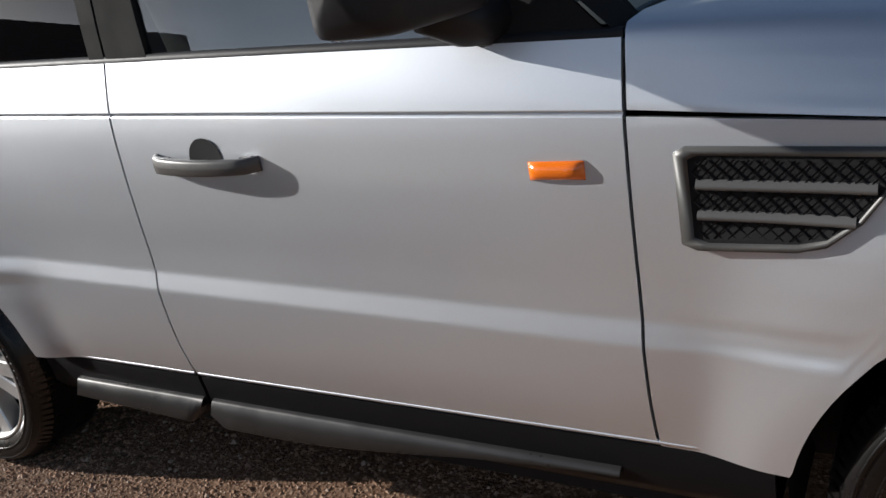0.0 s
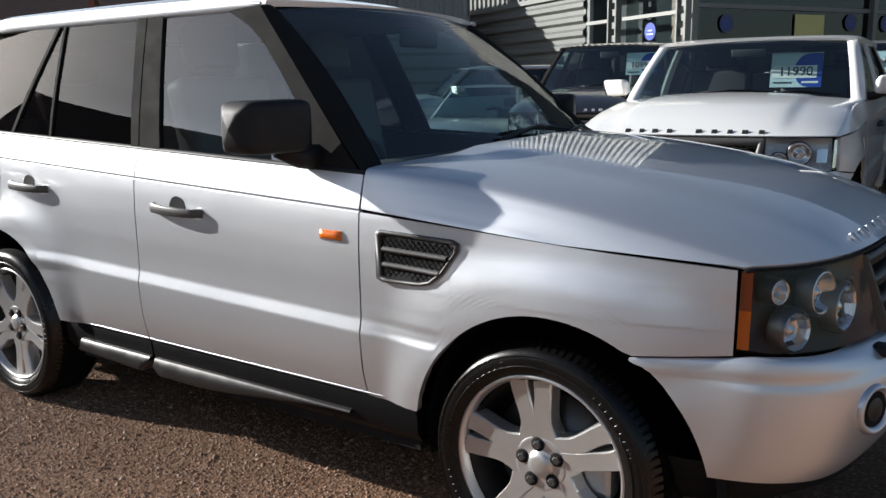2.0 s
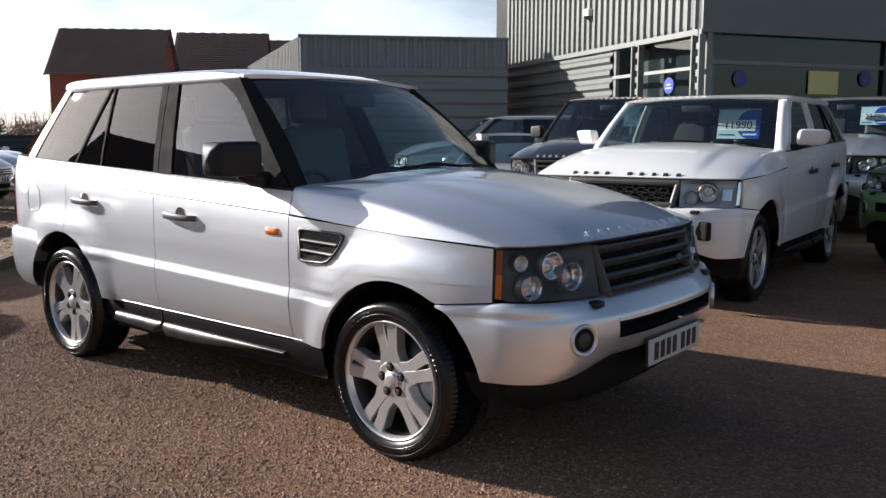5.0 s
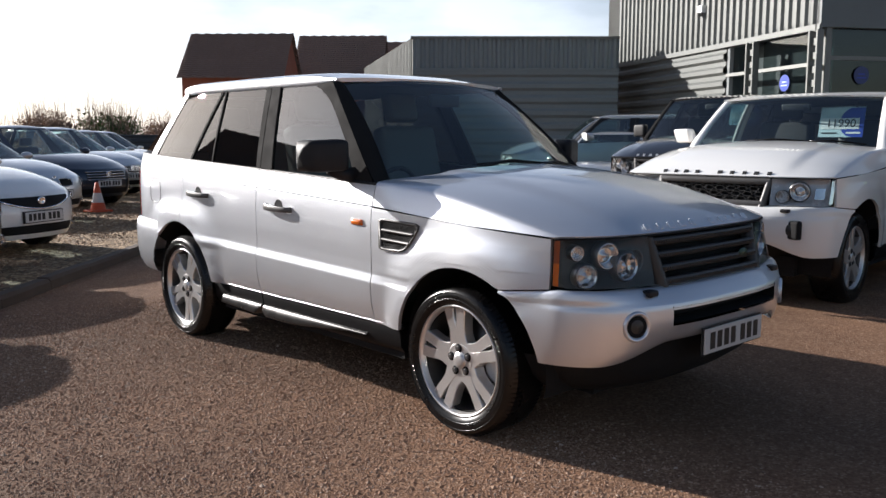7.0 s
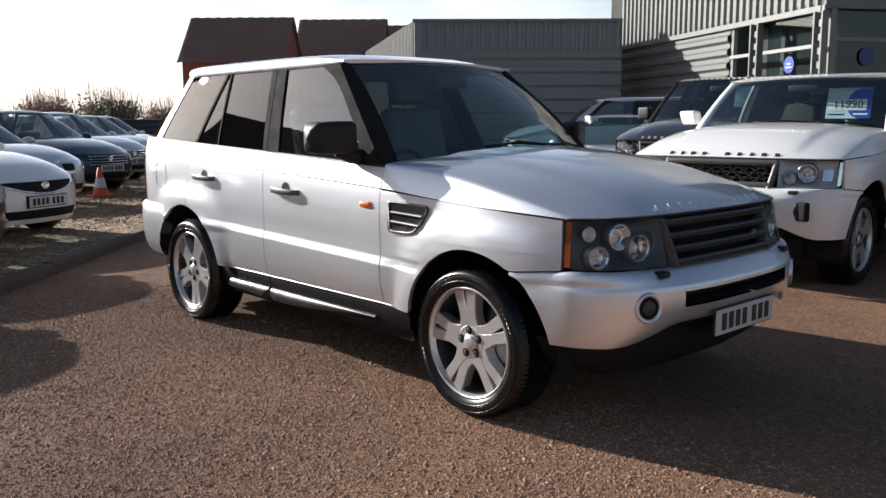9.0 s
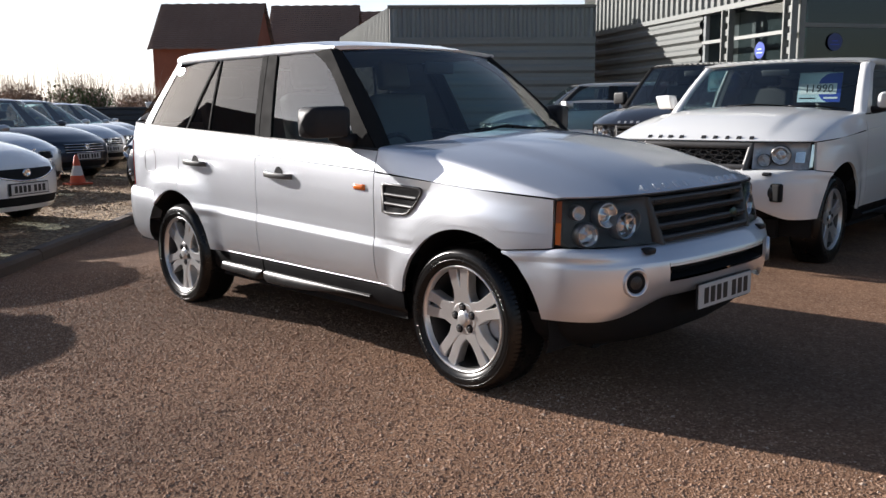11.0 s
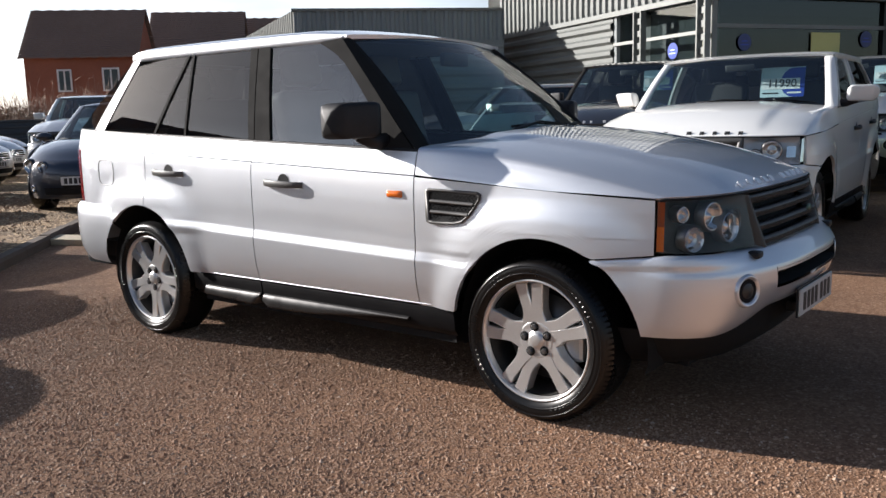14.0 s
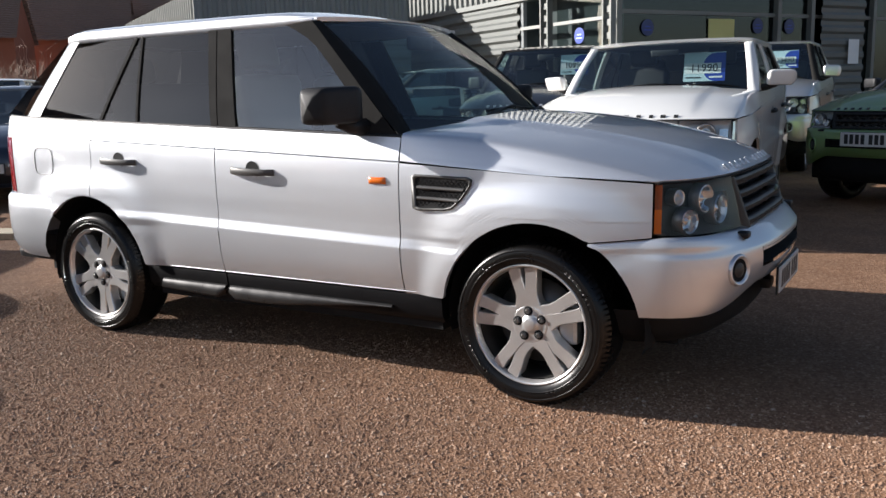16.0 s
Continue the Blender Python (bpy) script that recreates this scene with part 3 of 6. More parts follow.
            spun("inner_ring", [(0.052, 0.004), (0.052, -0.004), (0.0495, -0.005), (0.047, 0.002)], STEEL, lamp, "thin bright ring", 30, m)
            spun("inner_bowl", [(0.047, 0.002), (0.036, 0.018), (0.001, 0.022)], HOUSING, lamp, "", 24, m)
    # number plate, with bars in place of its characters
    plate = thing_part("number_plate", root, "white number plate with black marks")
    px = P.get("plate_x", 0.891)
    box("plate", px - 0.008, px, -0.26, 0.26, P.get("plate_z", 0.432), P.get("plate_z", 0.432) + 0.111, PLATE, plate, "", 0.002, 1)
    box("plate_holder", px - 0.016, px - 0.009, -0.266, 0.266, P.get("plate_z", 0.432) - 0.006, P.get("plate_z", 0.432) + 0.117, TRIM, plate)
    yy = -0.215
    for k in range(7):
        box("mark", px, px + 0.0012, yy, yy + 0.042, P.get("plate_z", 0.432) + 0.018, P.get("plate_z", 0.432) + 0.093, INK, plate)
        yy += 0.061 + (0.027 if k == 3 else 0)
    # raised maker's letters on the bonnet edge, as plain bars
    if P.get("hood_marks"):
        k = 0
        for y in spread(-0.43, 0.43, 10 if P.get("four_five") else 11):
            k += 1
            if k == (5 if P.get("four_five") else 6):
                continue
            u = 0.972
            best = min((hood_point(u, th / 240) for th in range(120, 241)), key=lambda p: abs(p[1] - abs(y)))
            m = Matrix.Translation((best[0], y, best[2] + 0.002)) @ Euler((0, radians(46), 0)).to_matrix().to_4x4()
            letter_mark(m, P.get("mark_mat", ALLOY), root, k)


def letter_mark(m, mat, root, k):
    bm = box_bm(-0.017, 0.017, -0.019 + 0.004 * (k % 3), 0.019, -0.003, 0.006, 0.002, 1, m)
    part("letter_bar", bm, mat, root)


def thing_part(name, parent, label=""):
    ob = new(name)
    ob.empty_display_size = 0.05
    ob.parent = parent
    return tagged(ob, label)


def build_sides(P, root):
    mat = P["paint"]
    for s in (-1, 1):
        a, r = ARCH_F[0], ARCH_F[2]
        xs = spread(XD + 0.003, a - r, 12) + [a - r * math.cos(w) for w in spread(0, math.pi, 46)][1:]
        xs = [x for x in xs if x < 0.30] + spread(0.30, 0.508, 12)
        low = lambda x: arch_z(x, Z0 - 0.006) if x < 0.262 else max(arch_z(x, 0.0) if x < 0.265 else 0.0, 0.722 + (x - 0.296) * 0.10)
        fender = panel("front_wing", xs, low, lambda x: crease(x) - 0.004, s, mat, root)
        xs = spread(XB + 0.003, XD - 0.003, 34)
        door = panel("front_door", xs, lambda x: Z0, belt, s, mat, root, "", True)
        build_handle(P, door, s, -1.487, 0.962)
        a, r = ARCH_R[0], ARCH_R[2]
        xs = spread(XB - 0.003, a + r, 16) + [a + r * math.cos(w) for w in spread(0, math.pi / 2, 30) if a + r * math.cos(w) > XQ + 0.004][1:] + [XQ + 0.003]
        door = panel("rear_door", xs[::-1], lambda x: arch_z(x, Z0), belt, s, mat, root, "", True)
        build_handle(P, door, s, -2.47, 0.995)
        xs = [XQ - 0.003] + [a + r * math.cos(w) for w in spread(math.pi / 2, math.pi, 30) if a + r * math.cos(w) < XQ - 0.004] + spread(a - r, -3.80, 24)[1:]
        quarter = panel("rear_quarter", xs[::-1], lambda x: max(arch_z(x, 0.4), 0.775 * step(-3.0, -3.10, x)) if x > a - r else 0.775, belt, s, mat, root, "", False)
        # fuel flap outline
        if s < 0 and P.get("fine"):
            ring = []
            for k in range(41):
                w = 2 * math.pi * k / 40
                x, z = -3.145 + 0.088 * math.copysign(abs(math.cos(w)) ** 0.5, math.cos(w)), 0.985 + 0.078 * math.copysign(abs(math.sin(w)) ** 0.5, math.sin(w))
                ring.append((x, s * (side_y(x, z) + 0.0005), z))
            tube("fuel_flap_gap", ring, 0.0022, SATIN, quarter, "", 5)
        # dark liner behind the shut lines
        xs = spread(-3.7, 0.5, 90)
        pts = [[(x, s * (side_y(x, z) - 0.030), z) for z in spread(max(arch_z(x, Z0 + 0.01) + 0.012, 0.745 if x > 0.25 or x < -3.1 else 0), belt(x) - 0.01 if x < XD - 0.048 else crease(x) - 0.01, 12)] for x in xs]
        surface("inner_liner", pts, DARK, root, "", 0, -s)
        # wheel housings
        for (cx, cz, rr), nm in ((ARCH_F, "f"), (ARCH_R, "r")):
            pts = []
            for w in spread(-0.25, math.pi + 0.25, 26):
                x, z = cx + (rr + 0.012) * math.cos(w), cz + (rr + 0.012) * math.sin(w)
                pts.append([(x, s * y, max(z, 0.26)) for y in (min(side_y(x, max(z, 0.45)) - 0.012, 0.85 if z < 0.66 else 1.0), 0.80, 0.62, 0.55)] + [(cx, s * 0.55, cz)])
            surface("wheel_arch_liner", pts, DARK, root, "", 0, s)
        # sill: black strip, then a satin side rail
        for x0, x1 in ((-2.34, XB - 0.006), (XB + 0.006, -0.435)):
            n = 16
            pts = []
            for k in range(n):
                x = x0 + (x1 - x0) * k / (n - 1)
                pts.append([(x, s * y, z) for y, z in ((0.86, 0.430), (0.892, 0.427), (0.895, 0.418), (0.889, 0.375), (0.885, 0.33), (0.86, 0.296), (0.68, 0.29))])
            surface("sill_trim", pts, SILL, root, "black plastic sill trim", 0.01, s)
            lip = [[(x0 + (x1 - x0) * k / 7, s * y, z) for y, z in ((0.86, 0.441), (0.893, 0.440), (0.902, 0.437), (0.902, 0.431), (0.86, 0.430))] for k in range(8)]
            surface("door_lip", lip, mat, root, "", 0.0, s)
        for x0, x1 in ((-2.22, XB - 0.012), (XB + 0.02, -0.70)):
            n = 24
            pts = []
            for k in range(n):
                f = k / (n - 1)
                x = x0 + (x1 - x0) * f
                taper = (0.72 + 0.28 * f) * (1 - 0.8 * step(0.9, 1.0, f)) if x1 < -1.7 else (1 - 0.94 * step(0.2, 1.0, f)) * (1 - 0.5 * (1 - step(0.0, 0.03, f)))
                h = 0.058 * taper
                pts.append([(x, s * y, z) for y, z in ((0.87, 0.362), (0.895, 0.359), (0.901, 0.354), (0.906 + 0.016 * taper, 0.352 - h * 0.86), (0.900 + 0.012 * taper, 0.350 - h), (0.80, 0.345 - h))])
            surface("side_rail", pts, P.get("rail_mat", RAIL), root, "satin grey side rail", 0.006, s)


def build_handle(P, door, s, x, z):
    cup = [(0.042, 0.0), (0.040, 0.006), (0.001, 0.022)]
    y = side_y(x, z)
    m = Matrix.Translation((x, s * (y + 0.0015), z + 0.005)) @ Matrix.Diagonal((1, -s, 1, 1))
    # no cup is sunk here; a flat dark disc carries its shade
    spun("handle_recess", [(0.044, 0.0005), (0.040, 0.004), (0.03, 0.014), (0.001, 0.018)], DARK if P.get("fine") else TRIM, door, "", 24, Matrix.Translation((x, s * (y + 0.001), z + 0.006)) @ Matrix.Diagonal((1, s, 1, 1)) @ Matrix.Diagonal((1, -0.05, 1, 1)))
    pts = []
    for k in range(15):
        f = k / 14
        xx = x - 0.142 + 0.284 * f
        out = 0.018 + 0.030 * math.sin(math.pi * min(1, max(0, f))) ** 0.6
        if k in (0, 14):
            out = 0.004
        h = 0.0185 - 0.003 * f
        zz = z + 0.008 * (0.5 - f)
        ring = []
        for w in spread(0, 2 * math.pi, 13):
            c, q = math.cos(w), math.sin(w)
            ring.append((xx, s * (y + out - 0.010 + 0.010 * math.copysign(abs(c) ** 0.6, c)), zz + h * math.copysign(abs(q) ** 0.6, q)))
        pts.append(ring)
    ob = surface("door_handle", pts, P.get("handle_mat", HANDLE), door, "grey plastic pull handle", 0, s)
    box("handle_post", x - 0.128, x - 0.10, s * y - 0.012, s * y + 0.012 + s * 0.012, z - 0.012, z + 0.014, P.get("handle_mat", HANDLE), door)
    box("handle_post", x + 0.10, x + 0.128, s * y - 0.012, s * y + 0.012 + s * 0.012, z - 0.014, z + 0.012, P.get("handle_mat", HANDLE), door)


A_EDGE = line(1.127, -0.625, 1.655, -1.236)


def build_cabin(P, root):
    mat = P["paint"]
    dark = P.get("rear_glass", PRIVACY)
    top = lambda x: 1.648
    lowg = lambda x: belt(x) + 0.012
    front_r = lambda z: float(np.interp(z, [1.13, 1.20, 1.33, 1.47, 1.54, 1.60, 1.65], [-0.800, -0.842, -0.950, -1.105, -1.190, -1.285, -1.420]))
    rd_l, mid_l = line(1.20, -2.335, 1.65, -2.43), line(1.20, -2.65, 1.65, -2.485)
    q_l, tail = line(1.20, -3.225, 1.64, -3.005), line(1.20, -3.62, 1.66, -3.34)
    b0, b1, b2 = line(1.18, -1.615, 1.65, -1.768), line(1.18, -1.733, 1.65, -1.862), line(1.18, -1.785, 1.65, -1.928)
    shut = lambda z: b1(z) - 0.007
    pil = P.get("pillar_mat", PILLAR)
    for s in (-1, 1):
        g = pane("front_door_glass", b0, front_r, lowg, top, s, TINT, root, "clear door window", 0.008, 16, 12)
        g.visible_shadow = False
        pane("rear_door_glass", rd_l, b2, lowg, top, s, dark, root, "dark tinted door window", 0.008)
        pane("small_rear_glass", lambda z: mid_l(z) + 0.012, lambda z: rd_l(z) - 0.016, lowg, top, s, dark, root, "dark tinted fixed window", 0.008)
        pane("quarter_glass", q_l, lambda z: mid_l(z) - 0.010, lowg, lambda x: 1.648 - 0.035 * step(-2.6, -3.05, x), s, dark, root, "dark tinted quarter window", 0.006)
        pane("pillar_cover", lambda z: front_r(z) + 0.0, A_EDGE, lambda x: belt(x) + 0.022 * step(XD, XD + 0.06, x), lambda x: 1.655, s, pil, root, "black windscreen pillar", 0.0, 10, 14, 0.02)
        pane("pillar_cover", b1, b0, belt, lambda x: 1.655, s, pil, root, "satin black door pillar", -0.004, 4, 8, 0.02)
        pane("pillar_cover", b2, shut, belt, lambda x: 1.655, s, pil, root, "satin black door pillar", -0.004, 4, 8, 0.02)
        pane("window_divider", rd_l, lambda z: rd_l(z) - 0.016, belt, lambda x: 1.65, s, P.get("divider", PILLAR), root, "", -0.002, 3, 6, 0.01)
        pane("window_divider", lambda z: mid_l(z) - 0.010, lambda z: mid_l(z) + 0.012, belt, lambda x: 1.65, s, PILLAR, root, "", -0.002, 3, 6, 0.01)
        pane("rear_pillar", tail, q_l, belt, lambda x: 1.66, s, P.get("tail_mat", mat), root, "", 0.0, 12, 14, 0.02)
        pts = [[(x, s * (side_y(x, belt(x)) - d), belt(x) + h) for d, h in ((0.0, 0.0), (0.0, 0.004), (0.004, 0.012), (0.016, 0.013))] for x in spread(-3.6, XD, 40)]
        surface("waist_strip", pts, P.get("waist", TRIM), root, "", 0, -s)
        # roof edge above the windows
        pts = []
        for x in spread(-3.36, -1.44, 22) + spread(-1.41, -1.208, 9):
            q = step(-1.40, -1.208, x)
            pts.append([(x, s * (glass_y(x, 1.65) + d), z) for d, z in ((-0.004, 1.640 + 0.016 * q), (0.004 - 0.006 * q, 1.648 + 0.012 * q), (0.006 - 0.010 * q, 1.664), (0.002 - 0.012 * q, 1.684 - 0.012 * q))])
        surface("roof_rail", pts, mat, root, "", 0.0, -s)
    # roof
    pts = []
    for k in range(26):
        f = k / 25
        row = []
        for th in (0, 0.04, 0.09, 0.16, 0.25, 0.36, 0.5, 0.65, 0.8, 0.92, 1.0, -1):
            if th < 0:
                continue
            w = th * math.pi / 2
            cy, sz = math.cos(w) ** (2 / 2.9), math.sin(w) ** (2 / 2.9)
            y = 1.0 * cy
            x0 = -1.233 + 0.085 * (1 - (y) ** 2)
            x = x0 + (-3.40 - x0) * f
            ye = (glass_y(min(x, -1.23), 1.65) + 0.003) * y
            z0 = 1.682 - 0.045 * step(0.80, 1.0, f)
            rise = 0.052 * (1 - 0.55 * (1 - f) ** 6) - 0.025 * step(0.75, 1.0, f)
            zf = -0.022 * (1 - step(0, 0.10, f))
            row.append((x, ye, z0 + rise * sz + zf))
        pts.append([(x, -y, z) for x, y, z in row] + [(x, y, z) for x, y, z in row[-2::-1]])
    surface("roof", pts, mat, root, "", 0.02, -1)
    # windscreen and its black surround
    def screen(u, v, grow=0.0):
        q = 1 - u * u
        zb, zt = 1.125 + 0.050 * q, 1.648 + 0.030 * q
        x = (-0.625 + 0.150 * q) * (1 - v) + (-1.229 + 0.085 * q) * v
        y = (0.835 + grow) * (1 - v) + (0.665 + grow) * v
        z = zb + (zt - zb) * v
        bow = 0.02 * math.sin(math.pi * v)
        return x + bow, u * y, z + bow
    pts = [[screen(u, v) for v in spread(0.03, 0.985, 14)] for u in spread(-0.95, 0.95, 25)]
    surface("windscreen", pts, SCREEN, root, "laminated glass windscreen", 0, -1).visible_shadow = False
    for s in (-1, 1):
        pts = []
        for v in spread(0, 1, 14):
            z = 1.127 + (1.655 - 1.127) * v
            x1 = A_EDGE(z)
            a, b = Vector(screen(s * 0.95, v)), Vector((x1, s * glass_y(x1, z), z))
            pts.append([a + Vector((-0.03, 0, -0.01)), a, a.lerp(b, 0.5) + Vector((0.012, s * 0.006, 0.006)), b])
        surface("pillar_cover", pts, pil, root, "black windscreen pillar", 0, s)
    pts = [[screen(u, v) for v in (0.972, 0.990)] for u in spread(-1, 1, 25)]
    surface("header_trim", pts, TRIM, root, "", 0, -1)
    pts = []
    for u in spread(-1, 1, 25):
        x, y, z = screen(u, 0.035)
        y2 = u * 0.86
        bx = XD + 0.004 + 0.22 * (1 - min(1.0, abs(u) * 0.86 / 0.83) ** 3)
        pts.append([(x - 0.01, y, z - 0.002), (x + 0.02, y * 1.01, z - 0.022), (bx + 0.03, y2, z - 0.045), (bx + 0.06, y2, z - 0.10)])
    surface("cowl", pts, TRIM, root, "black plastic cowl", 0, 1)
    # wipers
    for y0, y1 in ((-0.30, 0.28), (0.22, 0.72)):
        sw = lambda y, v: Vector(screen(max(-0.94, min(0.94, y / 0.82)), v))
        a, b, c = sw(y0, 0.03), sw((y0 + y1) / 2, 0.075), sw(y1, 0.05)
        tube("wiper", [a + Vector((0.03, 0, 0.0)), a + Vector((0.03, 0.03, 0.02)), b + Vector((0.03, 0, 0.022)), c + Vector((0.022, 0, 0.02))], [0.012, 0.010, 0.006, 0.005], TRIM, root, "black wiper arm", 6)
        tube("wiper_blade", [sw(y0 + 0.05, 0.065) + Vector((0.012, 0, 0.012)), b + Vector((0.014, 0, 0.013)), sw(y1, 0.06) + Vector((0.012, 0, 0.012))], 0.006, RUBBER, root, "", 5)
    # tail
    pts = []
    for u in spread(-1, 1, 21):
        col = []
        for x, y, z in ((-3.885, 0.70, 0.76), (-3.875, 0.70, 0.90), (-3.86, 0.70, 1.05), (-3.82, 0.70, 1.24)):
            col.append((x + 0.07 * abs(u) ** 4, u * y, z))
        pts.append(col)
    surface("tailgate", pts, mat, root, "", 0, 1)
    pts = [[(x + 0.05 * abs(u) ** 4, u * y, z) for x, y, z in ((-3.82, 0.70, 1.24), (-3.66, 0.62, 1.42), (-3.46, 0.52, 1.62), (-3.40, 0.50, 1.67))] for u in spread(-1, 1, 15)]
    surface("rear_window", pts, dark, root, "dark tinted rear window", 0, 1)
    pts = []
    for t in spread(-1, 1, 61):
        col = []
        for z, d in ((0.40, 0.05), (0.43, 0.03), (0.48, 0.012), (0.56, 0.002), (0.64, 0.0), (0.70, 0.0), (0.755, 0.006), (0.776, 0.02), (0.782, 0.08)):
            cut = -ARCH_R[0] + math.sqrt(max(0.0, ARCH_R[2] ** 2 - (z - ARCH_R[1]) ** 2)) + 0.004
            x0 = 2.98
            last = math.acos(min(1, (max(cut - x0, 0.001) / (0.93 - d)) ** 1.75)) / (math.pi / 2)
            tt = t if abs(t) < 0.55 else math.copysign(0.55 + (abs(t) - 0.55) / 0.45 * (last - 0.55), t)
            x, y = nose(0, 0.93, 0.943, 3.5, tt, d)
            col.append((-x0 - x, y, z))
        pts.append(col)
    surface("rear_bumper", pts, mat, root, "", 0, -1)
    for s in (-1, 1):
        pts = []
        for w in spread(0, 1, 9):
            x = -3.52 - 0.27 * w
            pts.append([(x, s * (side_y(x, z) + 0.006), z) for z in spread(0.79, 1.125, 8)])
        surface("tail_lamp", pts, RED, root, "red tail lamp", 0.02, s)
    # black underside
    box("underbody", -3.6, 0.55, -0.60, 0.60, 0.25, 0.40, DARK, root)
    box("underbody", -2.30, -0.46, -0.84, 0.84, 0.255, 0.395, DARK, root)
    box("rear_valance", -3.74, -3.30, -0.76, 0.76, 0.34, 0.43, TRIM, root, "", 0.04)


def build_mirrors(P, root):
    for s in (-1, 1):
        mir = thing_part("door_mirror", root, P.get("mirror_label", "black door mirror"))
        pts = []
        for k in range(13):
            f = k / 12
            y = 0.905 + 0.225 * f
            grow = (1 - (2 * f - 1) ** 6) if f < 1 else 0
            w, h = 0.035 + 0.042 * (1 - abs(2 * f - 1) ** 9), 0.048 + 0.036 * (1 - abs(2 * f - 1) ** 9)
            x, z = -0.862 - 0.090 * f, 1.266 - 0.006 * f
            pts.append([(x + w * math.copysign(abs(math.cos(a)) ** 0.3, math.cos(a)) * (0.9 if math.cos(a) < 0 else 1.0), s * y, z + h * math.copysign(abs(math.sin(a)) ** 0.3, math.sin(a)) * (0.88 if math.sin(a) < 0 else 1)) for a in spread(0, 2 * math.pi, 25)])
        pts = [[tuple(np.mean(pts[0], axis=0))] * 25] + pts + [[tuple(np.mean(pts[-1], axis=0) + (0, s * 0.008, 0))] * 25]
        surface("mirror_shell", pts, P.get("mirror_mat", TRIM), mir, "", 0, s)
        tube("mirror_arm", [(-0.835, s * 0.855, 1.170), (-0.865, s * 0.915, 1.175), (-0.895, s * 0.985, 1.205)], [0.042, 0.038, 0.032], TRIM, mir, "", 10)
        solid("mirror_glass", [(-0.925, s * 0.94, 1.215), (-0.995, s * 1.10, 1.21), (-0.995, s * 1.10, 1.315), (-0.925, s * 0.94, 1.32)], [(0, 1, 2, 3)], CHROME, mir)


HEADLINING = plain("headlining_grey", (0.16, 0.155, 0.15), 0.9)


def build_inside(P, root):
    """Seats, dashboard and wheel, seen dimly through the glass."""
    seat = P.get("seat_mat", SEAT)
    box("cabin_floor", -3.5, -0.55, -0.78, 0.78, 0.42, 0.52, CABIN, root)
    pts = [[(x, u * 0.80, z) for x, z in ((-0.50, 1.09), (-0.62, 1.13), (-0.80, 1.145), (-0.95, 1.12), (-1.02, 1.02), (-1.0, 0.80))] for u in spread(-1, 1, 9)]
    surface("dashboard", pts, CABIN, root, "dark dashboard", 0, -1)
    for s in (-1, 1):
        m = Matrix.Translation((-1.72, s * 0.37, 0.84)) @ Euler((0, radians(-14), 0)).to_matrix().to_4x4()
        ob = thing_part("front_seat", root, "grey leather front seat with head restraint")
        box("seat_cushion", -1.70, -1.18, s * 0.37 - 0.25, s * 0.37 + 0.25, 0.70, 0.86, seat, ob, "", 0.05, 3, None, True)
        box("seat_back", -0.06, 0.08, -0.25, 0.25, 0.0, 0.60, seat, ob, "", 0.05, 3, m, True)
        box("head_restraint", -0.05, 0.06, -0.13, 0.13, 0.64, 0.83, seat, ob, "", 0.04, 3, m, True)
    m = Matrix.Translation((-2.62, 0, 0.84)) @ Euler((0, radians(-16), 0)).to_matrix().to_4x4()
    ob = thing_part("rear_seat", root, "grey leather rear bench")
    box("seat_cushion", -2.6, -2.12, -0.68, 0.68, 0.68, 0.84, seat, ob, "", 0.05, 3, None, True)
    box("seat_back", -0.06, 0.08, -0.68, 0.68, 0.0, 0.58, seat, ob, "", 0.05, 3, m, True)
    for y in (-0.45, 0.45):
        box("head_restraint", -0.05, 0.05, y - 0.12, y + 0.12, 0.60, 0.74, seat, ob, "", 0.04, 3, m, True)
    m = Matrix.Translation((-1.12, -0.37, 1.02)) @ Euler((0, radians(-66), 0)).to_matrix().to_4x4()
    ring = [m @ Vector((0.185 * math.cos(a), 0.185 * math.sin(a), 0)) for a in spread(0, 2 * math.pi, 29)]
    wheel = tube("steering_wheel", ring, 0.015, CABIN, root, "dark steering wheel", 6)
    box("wheel_boss", -0.05, 0.05, -0.17, 0.17, -0.02, 0.02, CABIN, wheel, "", 0.015, 2, m)
    box("roof_mirror", -1.06, -1.03, -0.12, 0.12, 1.53, 1.60, CABIN, root, "", 0.012, 2, None, True)
    # headlining
    pts = [[(x, y, 1.655 - 0.02 * abs(y)) for y in (-0.64, -0.3, 0, 0.3, 0.64)] for x in spread(-3.2, -1.25, 6)]
    surface("headlining", pts, HEADLINING, root, "", 0, -1)


WHEELS = {}


